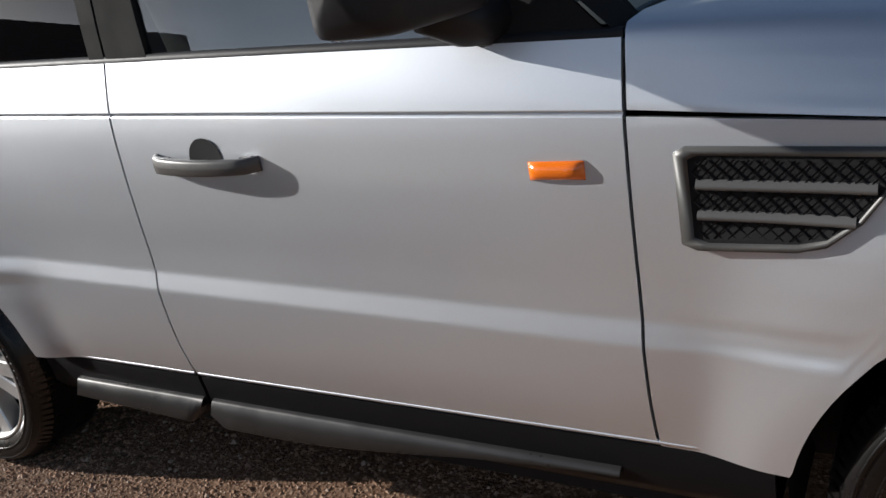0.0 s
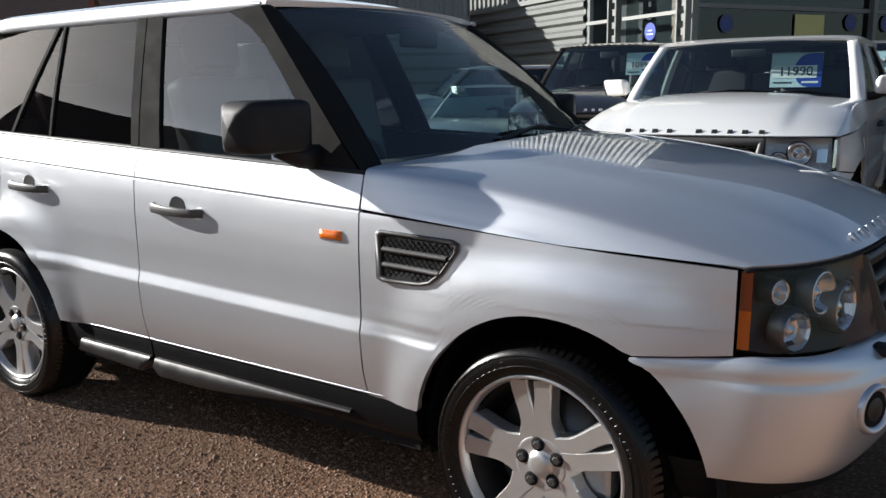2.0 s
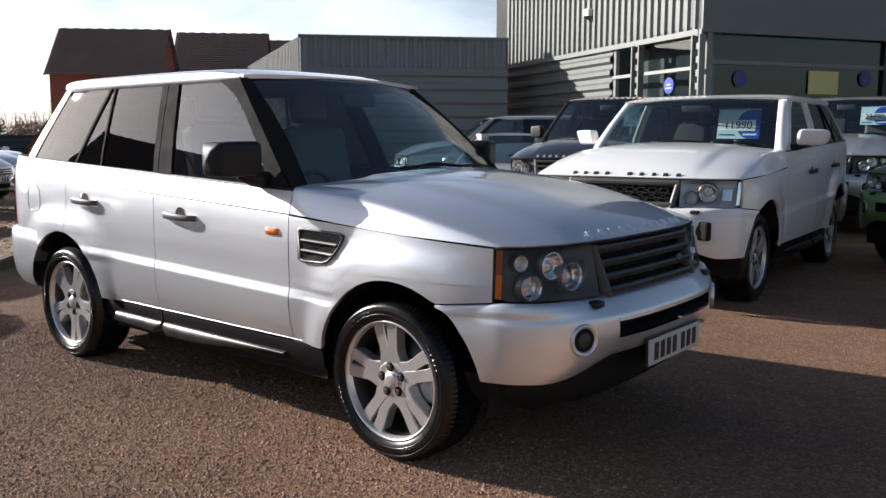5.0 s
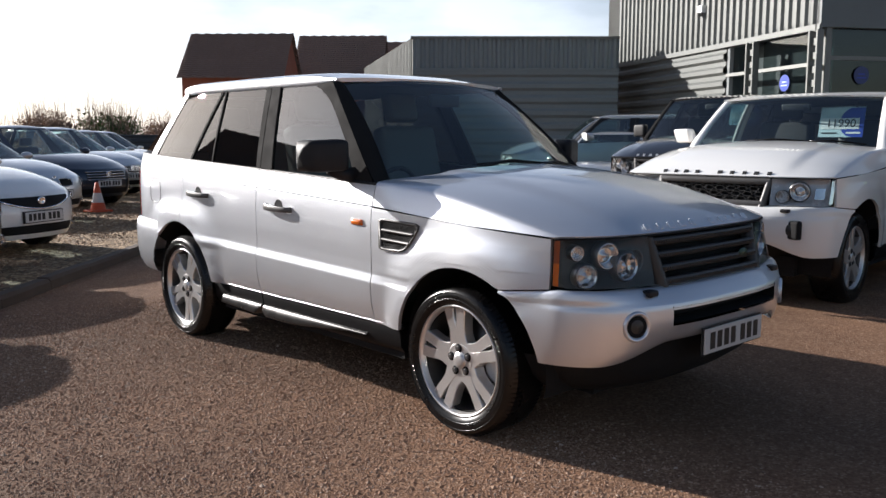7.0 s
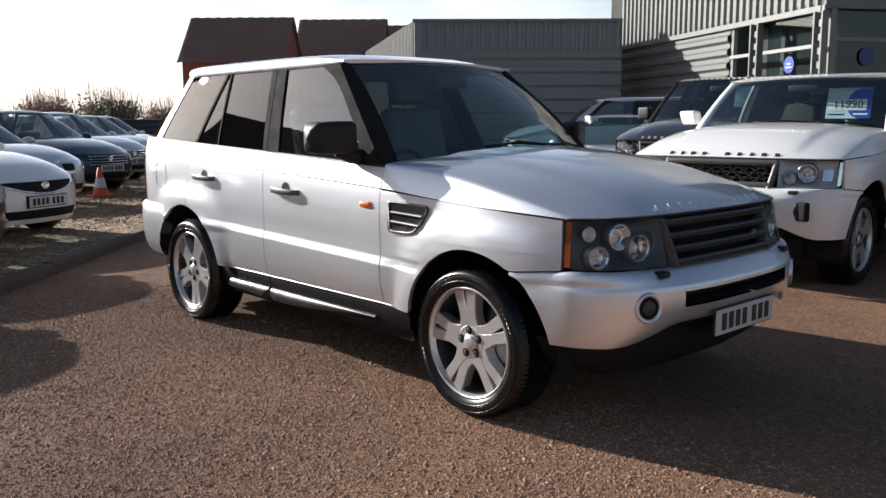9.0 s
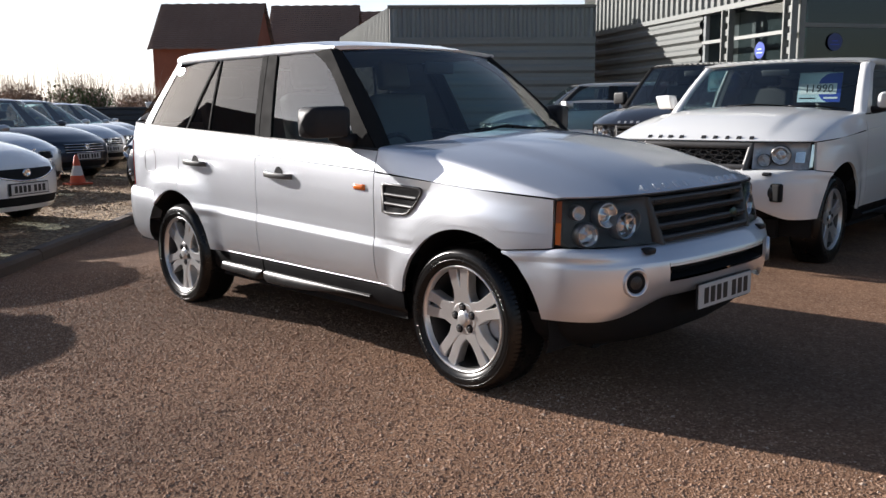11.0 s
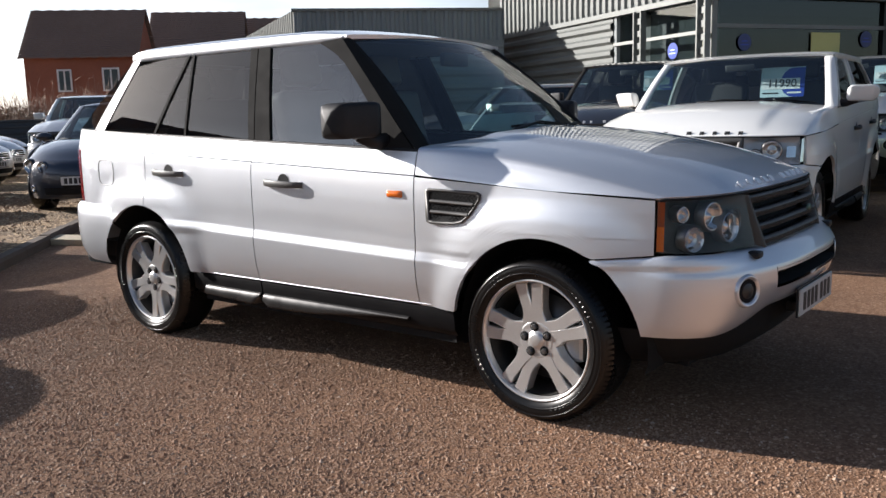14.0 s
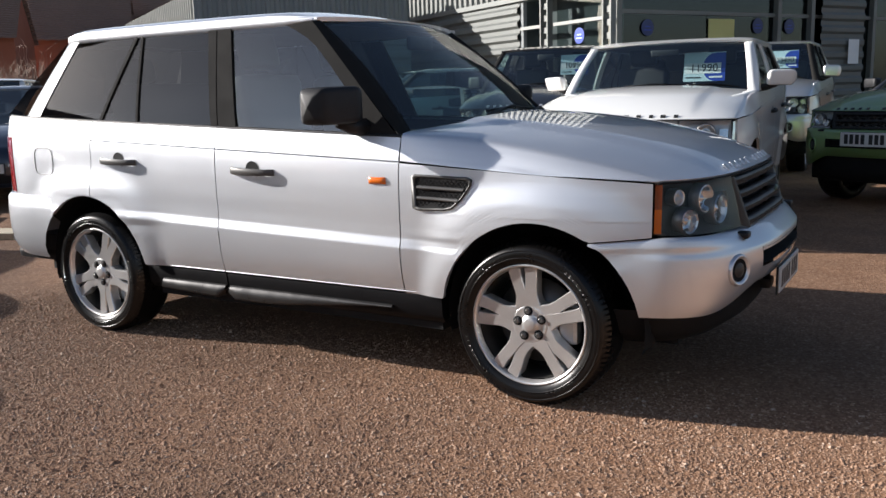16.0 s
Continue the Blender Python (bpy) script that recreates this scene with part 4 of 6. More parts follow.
def build_wheel(P, root, x, s, radius, rim):
    """Tyre, rim, spokes, nuts, disc and caliper; built once for each size and style, outer face towards -y."""
    key = (radius, rim, P.get("spokes", 5), P.get("fine", False))
    y = P["track"]
    m = Matrix.Translation((x, s * y, radius - 0.008)) @ (Matrix() if s < 0 else Matrix.Rotation(math.pi, 4, "Z")) @ Matrix.Rotation(0.63 if x < -1 else 0.0, 4, "Y")
    if key in WHEELS:
        ob = copy_thing(WHEELS[key], m)
        ob.parent = root
        return ob
    hub = new("wheel")
    hub.empty_display_size = 0.05
    tagged(hub, "five spoke alloy wheel with black tyre")
    w = 0.128
    r0 = rim
    prof = [(r0 - 0.012, 0.10), (r0, 0.118), (r0 + 0.02, w), (radius - 0.045, w + 0.004), (radius - 0.018, w - 0.012), (radius - 0.004, w - 0.040), (radius, 0.05),
            (radius, -0.05), (radius - 0.004, -w + 0.040), (radius - 0.018, -w + 0.012), (radius - 0.03, -w - 0.002), (radius - 0.05, -w - 0.005), (r0 + 0.03, -w - 0.002), (r0 + 0.012, -w + 0.004), (r0, -0.112), (r0 - 0.012, -0.10)]
    tyre = spun("tyre", prof, RUBBER, hub, "black tyre", 72)
    if P.get("fine"):
        # tread blocks on the shoulders
        n = 96
        vv, ff = [], []
        for k in range(n):
            for sy in (-1, 1):
                a = 2 * math.pi * (k + (0.5 if sy > 0 else 0)) / n
                b = len(vv)
                for da, yy, rr in ((-0.020, 0.116, -0.0165), (0.020, 0.116, -0.0165), (0.020, 0.088, 0.0012), (-0.020, 0.088, 0.0012), (-0.020, 0.03, 0.0025), (0.020, 0.03, 0.0025)):
                    rad = radius + rr
                    vv.append((rad * math.cos(a + da), sy * yy, rad * math.sin(a + da)))
                ff += [(b, b + 1, b + 2, b + 3), (b + 3, b + 2, b + 5, b + 4)]
        tagged(solid("tread", vv, ff, RUBBER, hub), kind="stuff")
        spun("sidewall_ridge", [(radius - 0.030, -w - 0.0015), (radius - 0.033, -w - 0.0060), (radius - 0.037, -w - 0.0030)], RUBBER, tyre, "", 72)
        spun("sidewall_ridge", [(r0 + 0.034, -w - 0.002), (r0 + 0.031, -w - 0.0055), (r0 + 0.027, -w - 0.001)], RUBBER, tyre, "", 72)
        vv, ff = [], []
        for first, count in ((0.3, 9), (1.9, 7), (3.4, 9), (5.0, 7)):
            for k in range(count):
                a, b = first + 0.075 * k, len(vv)
                for da, rr, yy in ((0, 0.046, 0), (0.045, 0.046, 0), (0.045, 0.062, 0), (0, 0.062, 0), (0.006, 0.048, 0.002), (0.039, 0.048, 0.002), (0.039, 0.060, 0.002), (0.006, 0.060, 0.002)):
                    vv.append(((radius - rr) * math.cos(a + da), -w - 0.0036 - yy * 0.6, (radius - rr) * math.sin(a + da)))
                ff += [(b + 4, b + 5, b + 6, b + 7), (b, b + 1, b + 5, b + 4), (b + 1, b + 2, b + 6, b + 5), (b + 2, b + 3, b + 7, b + 6), (b + 3, b, b + 4, b + 7)]
        tagged(solid("sidewall_marks", vv, ff, RUBBER, tyre, "raised marks on the tyre wall"), kind="stuff")
    spun("rim", [(r0 + 0.004, -0.113), (r0 + 0.003, -0.119), (r0 - 0.004, -0.120), (r0 - 0.009, -0.112), (r0 - 0.016, -0.090)], P.get("rim_mat", ALLOY), hub, "bright alloy rim", 72)
    spun("rim_barrel", [(r0 - 0.020, -0.090), (r0 - 0.030, -0.02), (r0 - 0.034, 0.11)], STEEL, hub, "dull grey rim barrel", 48)
    spun("brake_disc", [(0.185, 0.0), (0.185, -0.012), (0.09, -0.012), (0.08, -0.03), (0.001, -0.03)], STEEL, hub, "", 40)
    box("caliper", 0.09, 0.19, -0.035, 0.03, -0.09, 0.09, ALLOY, hub, "pale grey brake caliper", 0.02, 2)
    spun("wheel_back", [(r0 - 0.03, 0.06), (0.03, 0.07)], DARK, hub, "", 32)
    n = P.get("spokes", 5)
    for k in range(n):
        a0 = 2 * math.pi * (k + 0.355) / n
        for sg in (-1, 1):
            pts = []
            for j in range(13):
                f = j / 12
                r = 0.035 + (r0 - 0.016 - 0.035) * f
                if n == 5:
                    # the two arms of a spoke run as one up to half way, then part
                    off = sg * (0.0205 + 0.0180 * step(0.34, 1.0, f))
                    half = 0.0265 + 0.022 * (1 - step(0.02, 0.48, f)) + 0.003 * f ** 8
                else:
                    off, half = sg * 0.012, 0.022 - 0.008 * f
                yy = -0.095 - 0.010 * f
                c, q = math.cos(a0), math.sin(a0)
                ring = []
                for o, dy in ((-1.05, 0.055), (-1.0, 0.006), (-0.88, 0.0012), (0.88, 0.0), (1.0, 0.006), (1.05, 0.055)):
                    w = off + o * half
                    ring.append((r * c - w * q, yy + dy + (0.0006 if sg > 0 else 0.0), r * q + w * c))
                pts.append(ring)
            surface("spoke", pts, P.get("rim_mat", ALLOY), hub, "", 0, 1, False, False)
    spun("hub", [(0.090, -0.05), (0.088, -0.086), (0.082, -0.0950), (0.076, -0.0972), (0.068, -0.0965), (0.045, -0.0955), (0.036, -0.098), (0.034, -0.104), (0.02, -0.107), (0.001, -0.108)], P.get("rim_mat", ALLOY), hub, "", 40)
    for k in range(5):
        a = 2 * math.pi * (k + 0.355) / 5
        mm = Matrix.Translation((0.058 * math.cos(a), -0.088, 0.058 * math.sin(a)))
        spun("wheel_nut", [(0.012, 0.0), (0.012, -0.016), (0.009, -0.019), (0.001, -0.019)], STEEL, hub, "", 6, mm, False)
        # dark ring laid on the hub face, the well's shade as colour
        spun("nut_well", [(0.0215, -0.0080), (0.0205, -0.0105), (0.012, -0.0100)], DARK, hub, "", 16, mm)
    hub.parent = root
    hub.matrix_basis = m
    WHEELS[key] = hub
    return hub


def warp(P):
    """The map from the reference body to this make's sizes."""
    zt, zv = [0, 0.43, 0.70, 1.02, 1.13, 1.655, 1.75], P.get("heights", [0, 0.43, 0.70, 1.02, 1.13, 1.655, 1.75])
    wb, fo, ro, hw, rake, upright = P.get("wheelbase", 2.745), P.get("front", 0.885), P.get("rear", 1.16), P.get("half_width", 0.94), P.get("rake", 0.0), P.get("upright", 0.0)

    def f(v):
        x, y, z = v
        if x > 0:
            x2 = x * fo / 0.885
        elif x > -2.745:
            x2 = x * wb / 2.745
        else:
            x2 = -wb + (x + 2.745) * ro / 1.16
        z2 = float(np.interp(z, zt, zv)) if z < 1.75 else zv[-1] + z - 1.75
        if z > 1.1:
            x2 += rake * (z - 1.1)
            y *= 1 + upright * (z - 1.1)
        return x2, y * hw / 0.94, z2
    return f


def build_car(P, m):
    root = thing("car", m, P["label"], "car", P.get("group", ""))
    body = thing_part("body", root)
    build_nose(P, body)
    build_sides(P, body)
    build_cabin(P, body)
    build_mirrors(P, body)
    build_inside(P, body)
    if P.get("extras"):
        P["extras"](P, body)
    if "heights" in P:
        f = warp(P)
        for ob in body.children_recursive:
            if ob.type == "MESH":
                for v in ob.data.vertices:
                    v.co = f(v.co)
    # parts hang straight under the car
    for ob in list(body.children):
        ob.parent = root
    bpy.data.objects.remove(body)
    radius, rim = P.get("radius", 0.355), P.get("rim", 0.259)
    for x in (0.0, -P.get("wheelbase", 2.745)):
        for s in (-1, 1):
            build_wheel(P, root, x, s, radius, rim)
    return root

# ---- ground ----
def tarmac():
    m, t, p = material("worn_tarmac")
    at = place_node(t)
    chips = t.nodes.new("ShaderNodeTexVoronoi")
    chips.inputs["Scale"].default_value = 88
    t.links.new(at, chips.inputs["Vector"])
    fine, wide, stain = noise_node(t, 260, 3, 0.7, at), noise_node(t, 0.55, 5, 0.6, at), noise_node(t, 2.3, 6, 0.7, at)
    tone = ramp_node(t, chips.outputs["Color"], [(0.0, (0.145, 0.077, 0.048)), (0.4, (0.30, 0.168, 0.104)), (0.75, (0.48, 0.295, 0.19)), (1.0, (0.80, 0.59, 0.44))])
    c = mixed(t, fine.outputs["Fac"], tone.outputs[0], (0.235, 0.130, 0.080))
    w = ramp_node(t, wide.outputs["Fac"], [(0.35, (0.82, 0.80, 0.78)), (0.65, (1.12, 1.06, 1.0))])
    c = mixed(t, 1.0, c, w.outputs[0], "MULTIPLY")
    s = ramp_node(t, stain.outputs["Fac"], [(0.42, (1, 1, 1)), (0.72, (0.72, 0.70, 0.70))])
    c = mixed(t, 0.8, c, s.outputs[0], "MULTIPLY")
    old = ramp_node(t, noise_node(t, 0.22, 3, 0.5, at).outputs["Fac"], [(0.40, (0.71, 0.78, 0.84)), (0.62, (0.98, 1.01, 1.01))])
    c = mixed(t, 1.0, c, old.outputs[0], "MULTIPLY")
    t.links.new(c, p.inputs["Base Color"])
    p.inputs["Roughness"].default_value = 0.85
    h = mixed(t, 0.35, chips.outputs["Distance"], fine.outputs["Fac"])
    p.inputs["Diffuse Roughness"].default_value = 0.5
    p.inputs["Specular IOR Level"].default_value = 0.12
    bump_node(t, p, h, 1.0, 0.007)
    return m


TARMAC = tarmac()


def gravel():
    m, t, p = material("gravel")
    at = place_node(t)
    v = t.nodes.new("ShaderNodeTexVoronoi")
    v.inputs["Scale"].default_value = 24
    t.links.new(at, v.inputs["Vector"])
    wide = noise_node(t, 1.2, 5, 0.6, at)
    tone = ramp_node(t, v.outputs["Color"], [(0.1, (0.07, 0.042, 0.022)), (0.5, (0.22, 0.143, 0.075)), (0.9, (0.48, 0.36, 0.23))])
    w = ramp_node(t, wide.outputs["Fac"], [(0.35, (0.7, 0.68, 0.62)), (0.65, (1.1, 1.05, 0.95))])
    t.links.new(mixed(t, 1.0, tone.outputs[0], w.outputs[0], "MULTIPLY"), p.inputs["Base Color"])
    p.inputs["Roughness"].default_value = 0.9
    bump_node(t, p, v.outputs["Distance"], 1.0, 0.02)
    return m


GRAVEL = gravel()
CONCRETE = plain("kerb_concrete", (0.085, 0.060, 0.044), 0.85, 0, 40, 0.25, 0.002)

bm = bmesh.new()
bmesh.ops.create_grid(bm, x_segments=60, y_segments=60, size=1)
for v in bm.verts:
    v.co.x, v.co.y = math.copysign(abs(v.co.x) ** 3, v.co.x) * 900, math.copysign(abs(v.co.y) ** 3, v.co.y) * 900
    v.co.z = 0.0
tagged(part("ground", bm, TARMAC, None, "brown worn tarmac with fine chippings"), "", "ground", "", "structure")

# gravel island behind a kerb
K0, KD = Vector((-4.64, -1.53, 0)), Vector((-0.735, 0.678, 0)).normalized()
KN = Vector((-KD.y, KD.x, 0))                      # towards the gravel
if KN.x > 0:
    KN = -KN
a, b = K0 - KD * 14, K0 + KD * 5.2
pts = [[tuple(p + KN * (0.14 + d) + Vector((0, 0, 0.085 + (0.012 * noise.noise(p * 2 + KN * d)) * (1 if d > 0.1 else 0)))) for d in (0, 0.3, 0.8, 1.6, 3, 5, 8, 12, 18, 28)] for p in [a.lerp(b + KD * 22, k / 40) for k in range(41)]]
tagged(surface("gravel_bed", pts, GRAVEL, None, "pale brown gravel bed behind the kerb", 0.0, -1), "", "gravel", "", "structure")
n = 22
for k in range(n):
    p, q = a.lerp(b, k / n), a.lerp(b, (k + 1) / n) - KD * 0.008
    h = 0.105 + 0.006 * math.sin(k * 2.3)
    bm = bmesh.new()
    ring = [(0.0, 0.0), (0.006, h - 0.03), (0.03, h), (0.13, h), (0.14, 0.0)]
    vs = [bm.verts.new(c + KN * d + Vector((0, 0, z))) for c in (p, q) for d, z in ring]
    for j in range(5):
        bm.faces.new((vs[j], vs[(j + 1) % 5], vs[5 + (j + 1) % 5], vs[5 + j]))
    bm.faces.new(vs[:5])
    bm.faces.new(vs[5:][::-1])
    if k == 0:
        kerb = thing("kerb", Matrix(), "weathered concrete kerb edging the gravel", "kerb", "", "structure")
    part("kerb_stone", bm, CONCRETE, kerb)

# ---- the silver car and its neighbours ----
def silver_extras(P, root):
    for s in (-1, 1):
        # vent behind the front wheel
        vent = thing_part("side_vent", root, "grey plastic side vent with two fins over mesh")
        def out(x, z, d):
            return (x, s * (side_y(x, z) + d), z)
        loop = [(-0.552, 0.962), (-0.535, 0.970), (-0.27, 0.962), (-0.248, 0.952), (-0.252, 0.93), (-0.30, 0.862), (-0.345, 0.826), (-0.385, 0.816), (-0.525, 0.812), (-0.548, 0.822)]
        def grown(k):
            cx, cz = -0.41 + (0.05 if k < 0.95 else 0.0), 0.892
            return [(cx + (x - cx) * k, cz + (z - cz) * (k if k >= 1 else 1 - (1 - k) * 1.5)) for x, z in loop]
        rings = [[out(x, z, 0.001) for x, z in grown(1.0)], [out(x, z, 0.012) for x, z in grown(0.985)], [out(x, z, 0.011) for x, z in grown(0.90)], [out(x, z, -0.01) for x, z in grown(0.87)]]
        surface("vent_frame", [list(c) for c in zip(*rings)], VENT, vent, "", 0, s, True)
        # wing has no opening: this dark sheet stands for the vent's shaded depth
        solid("vent_hole", [out(x, z, 0.0065) for x, z in grown(0.905)], [tuple(range(len(loop)))], DARK, vent)
        hole = grown(0.87)
        inside = lambda x, z: sum((a[1] > z) != (b[1] > z) and x < (b[0] - a[0]) * (z - a[1]) / (b[1] - a[1]) + a[0] for a, b in zip(hole, hole[1:] + hole[:1])) % 2 == 1
        vv, ff = [], []
        for lean in (-1, 1):
            for k in range(-14, 15):
                run = [(x, 0.89 + lean * (x + 0.40 + k * 0.021)) for x in spread(-0.56, -0.24, 65)]
                run = [q for q in run if inside(*q)]
                for (xa, za), (xb, zb) in zip(run, run[1:]):
                    i = len(vv)
                    vv += [out(xa, za - 0.0016, 0.0072), out(xa, za + 0.0016, 0.0088), out(xb, zb + 0.0016, 0.0088), out(xb, zb - 0.0016, 0.0072)]
                    ff.append((i, i + 1, i + 2, i + 3))
        solid("vent_mesh", vv, ff, SILL, vent, "fine black diamond mesh")
        for z0, x1 in ((0.914, -0.285), (0.868, -0.310)):
            pts = [[(x, s * (side_y(x, z0) + d), z0 - (x + 0.53) * 0.03 + dz) for d, dz in ((0.006, 0.009), (0.0170, 0.0025), (0.0160, -0.004), (0.006, -0.008))] for x in spread(-0.520, x1, 8)]
            surface("vent_fin", pts, SATIN, vent, "", 0, s)
        # side repeater
        pts = []
        for x in spread(-0.785, -0.690, 13):
            q = max(0.0, 1 - abs((x + 0.7375) / 0.0475) ** 4) ** 0.5 + 0.05
            pts.append([(x, s * (side_y(x, 0.936) + d), 0.936 + dz) for d, dz in ((0.001, 0.0155), (0.010 * q, 0.0125), (0.014 * q, 0.004), (0.014 * q, -0.005), (0.009 * q, -0.0125), (0.001, -0.0155))])
        surface("side_repeater", pts, AMBER, root, "amber side repeater", 0.008, s)
    box("tow_eye", 0.76, 0.82, -0.05, 0.05, 0.40, 0.45, TRIM, root, "", 0.015)
    # bonnet washer jets
    for y in (-0.35, 0.35):
        box("washer_jet", -0.22, -0.19, y - 0.015, y + 0.015, 1.17, 1.188, TRIM, root, "", 0.005)


MAIN = dict(label="silver metallic off-road estate car parked on tarmac", paint=SILVER, track=0.775, fine=True, hood_marks=True, badge=True,
            mark_mat=SILVER, tail_mat=SHADEDSILVER, extras=silver_extras, bars=4, half_width=0.914, heights=[0, 0.43, 0.70, 1.024, 1.133, 1.684, 1.790])
build_car(MAIN, Matrix())

# same sticker blue, with the dimming by dark shop glass put into the colour
DIMBLUE = plain("dimmed_sticker_blue", (0.03, 0.05, 0.16), 0.5)
BLUE = plain("sticker_blue", (0.02, 0.06, 0.40), 0.4)
CARD = plain("sticker_white", (0.80, 0.84, 0.86), 0.4)
SKYBLUE = plain("sticker_pale_blue", (0.55, 0.72, 0.80), 0.4)


def price_card(text, m):
    """A price card stuck inside a windscreen: m carries x across, y up the card."""
    card = thing("price_card", m, "white and blue price card reading %s in a windscreen" % text, "price card", "price cards")
    solid("sheet", [(-0.25, -0.18, 0), (0.25, -0.18, 0), (0.25, 0.18, 0), (-0.25, 0.18, 0)], [(0, 1, 2, 3)], SKYBLUE, card)
    disc = [(0.25, -0.18, 0.002), (0.25, 0.17, 0.002)] + [(0.13 - 0.15 * math.sin(w), -0.005 + 0.175 * math.cos(w), 0.002) for w in spread(0.0, math.pi, 15)]
    solid("blue_disc", disc, [tuple(range(len(disc)))], BLUE, card)
    solid("number_panel", [(-0.235, -0.085, 0.004), (0.20, -0.085, 0.004), (0.20, 0.045, 0.004), (-0.235, 0.045, 0.004)], [(0, 1, 2, 3)], CARD, card)
    lettering("digits", text, 0.135, Matrix.Translation((-0.005, -0.020, 0.006)), INK, card, 0.0005)
    solid("small_print", [(-0.22, -0.140, 0.004), (-0.04, -0.140, 0.004), (-0.04, -0.125, 0.004), (-0.22, -0.125, 0.004)], [(0, 1, 2, 3)], INK, card)
    solid("small_print", [(0.06, -0.14, 0.004), (0.22, -0.14, 0.004), (0.22, -0.12, 0.004), (0.06, -0.12, 0.004)], [(0, 1, 2, 3)], CARD, card)
    return card


def parked(P, x, y, az):
    return build_car(P, Matrix.Translation((x, y, 0)) @ Matrix.Rotation(radians(az), 4, "Z"))


def card_in(P, x, y, az, text, side, up=0.23):
    """Hangs a card behind a car's windscreen; side: how far to the car's left; up: how far below the roof edge."""
    f = warp(P) if "heights" in P else (lambda v: v)
    d = Vector((-0.22, 0, 0.975))
    c = Vector((-1.22, side, f((0, 0, 1.655))[2] - up))
    across = Vector((0, 1, 0))
    n = across.cross(d)
    r = Matrix((across, d, n)).transposed().to_4x4()
    m = Matrix.Translation((x, y, 0)) @ Matrix.Rotation(radians(az), 4, "Z") @ Matrix.Translation(c) @ r @ Matrix.Scale(0.82, 4)
    return price_card(text, m)


FREE = dict(label="white compact off-road car with price card in windscreen", paint=WHITE, track=0.80, half_width=1.0, wheelbase=2.85, front=0.90, rear=0.97, radius=0.385, rim=0.262,
            heights=[0, 0.44, 0.785, 1.125, 1.262, 1.745, 1.84], rake=0.22, upright=0.17, four_five=True, clear_lamp=True, square_fog=True, mesh_grille=True, mirror_mat=WHITE, mirror_label="white door mirror", bars=2, bar_end=0.025, grille_mat=SATIN, hood_marks=True, mark_mat=INK, pillar_mat=WHITE,
            rail_mat=TRIM, seat_mat=CABIN, handle_mat=TRIM, group="cars for sale")
parked(FREE, -0.97, 3.67, -86)
card_in(FREE, -0.97, 3.67, -86, "11990", 0.35, 0.225)
BLK = dict(label="black luxury off-road car with price card in windscreen", paint=BLACKPAINT, track=0.78, half_width=0.96, wheelbase=2.88, front=0.86, rear=1.2, radius=0.37, rim=0.25,
           heights=[0, 0.5, 0.82, 1.19, 1.32, 1.92, 2.02], bars=4, hood_marks=True, seat_mat=CABIN, group="cars for sale")
parked(BLK, -3.45, 6.70, -77)
card_in(BLK, -3.45, 6.70, -77, "10990", 0.40, 0.22)
SILV = dict(BLK, mirror_mat=SILVERFAR, mirror_label="silver door mirror", half_width=1.05, heights=[0, 0.5, 0.84, 1.22, 1.36, 1.98, 2.08], label="silver luxury off-road car with price card in windscreen", paint=SILVERFAR)
parked(SILV, -1.3, 10.1, -88)
card_in(SILV, -1.3, 10.1, -88, "23490", 0.40, 0.24)
EVO = dict(label="green compact off-road car", paint=GREEN, track=0.76, half_width=0.95, wheelbase=2.66, front=0.86, rear=0.85, radius=0.36, rim=0.25,
           heights=[0, 0.44, 0.80, 1.08, 1.21, 1.60, 1.70], bars=3, clear_lamp=True, mesh_grille=True, grille_mat=TRIM, hood_marks=True, mark_mat=INK, pillar_mat=BLACKPAINT, seat_mat=CABIN, plate_z=0.60, group="cars for sale")
parked(EVO, 1.13, 6.5, -118)
# ---- rounder saloon cars of the row ----
def curved_plan(x0, a, b, n, t):
    """Plan of a rounded car end: t from -1 (right side) to 1 (left side)."""
    w = t * math.pi / 2
    return x0 + a * max(math.cos(w), 0.0) ** (2 / n), b * math.copysign(abs(math.sin(w)) ** (2 / n), w)


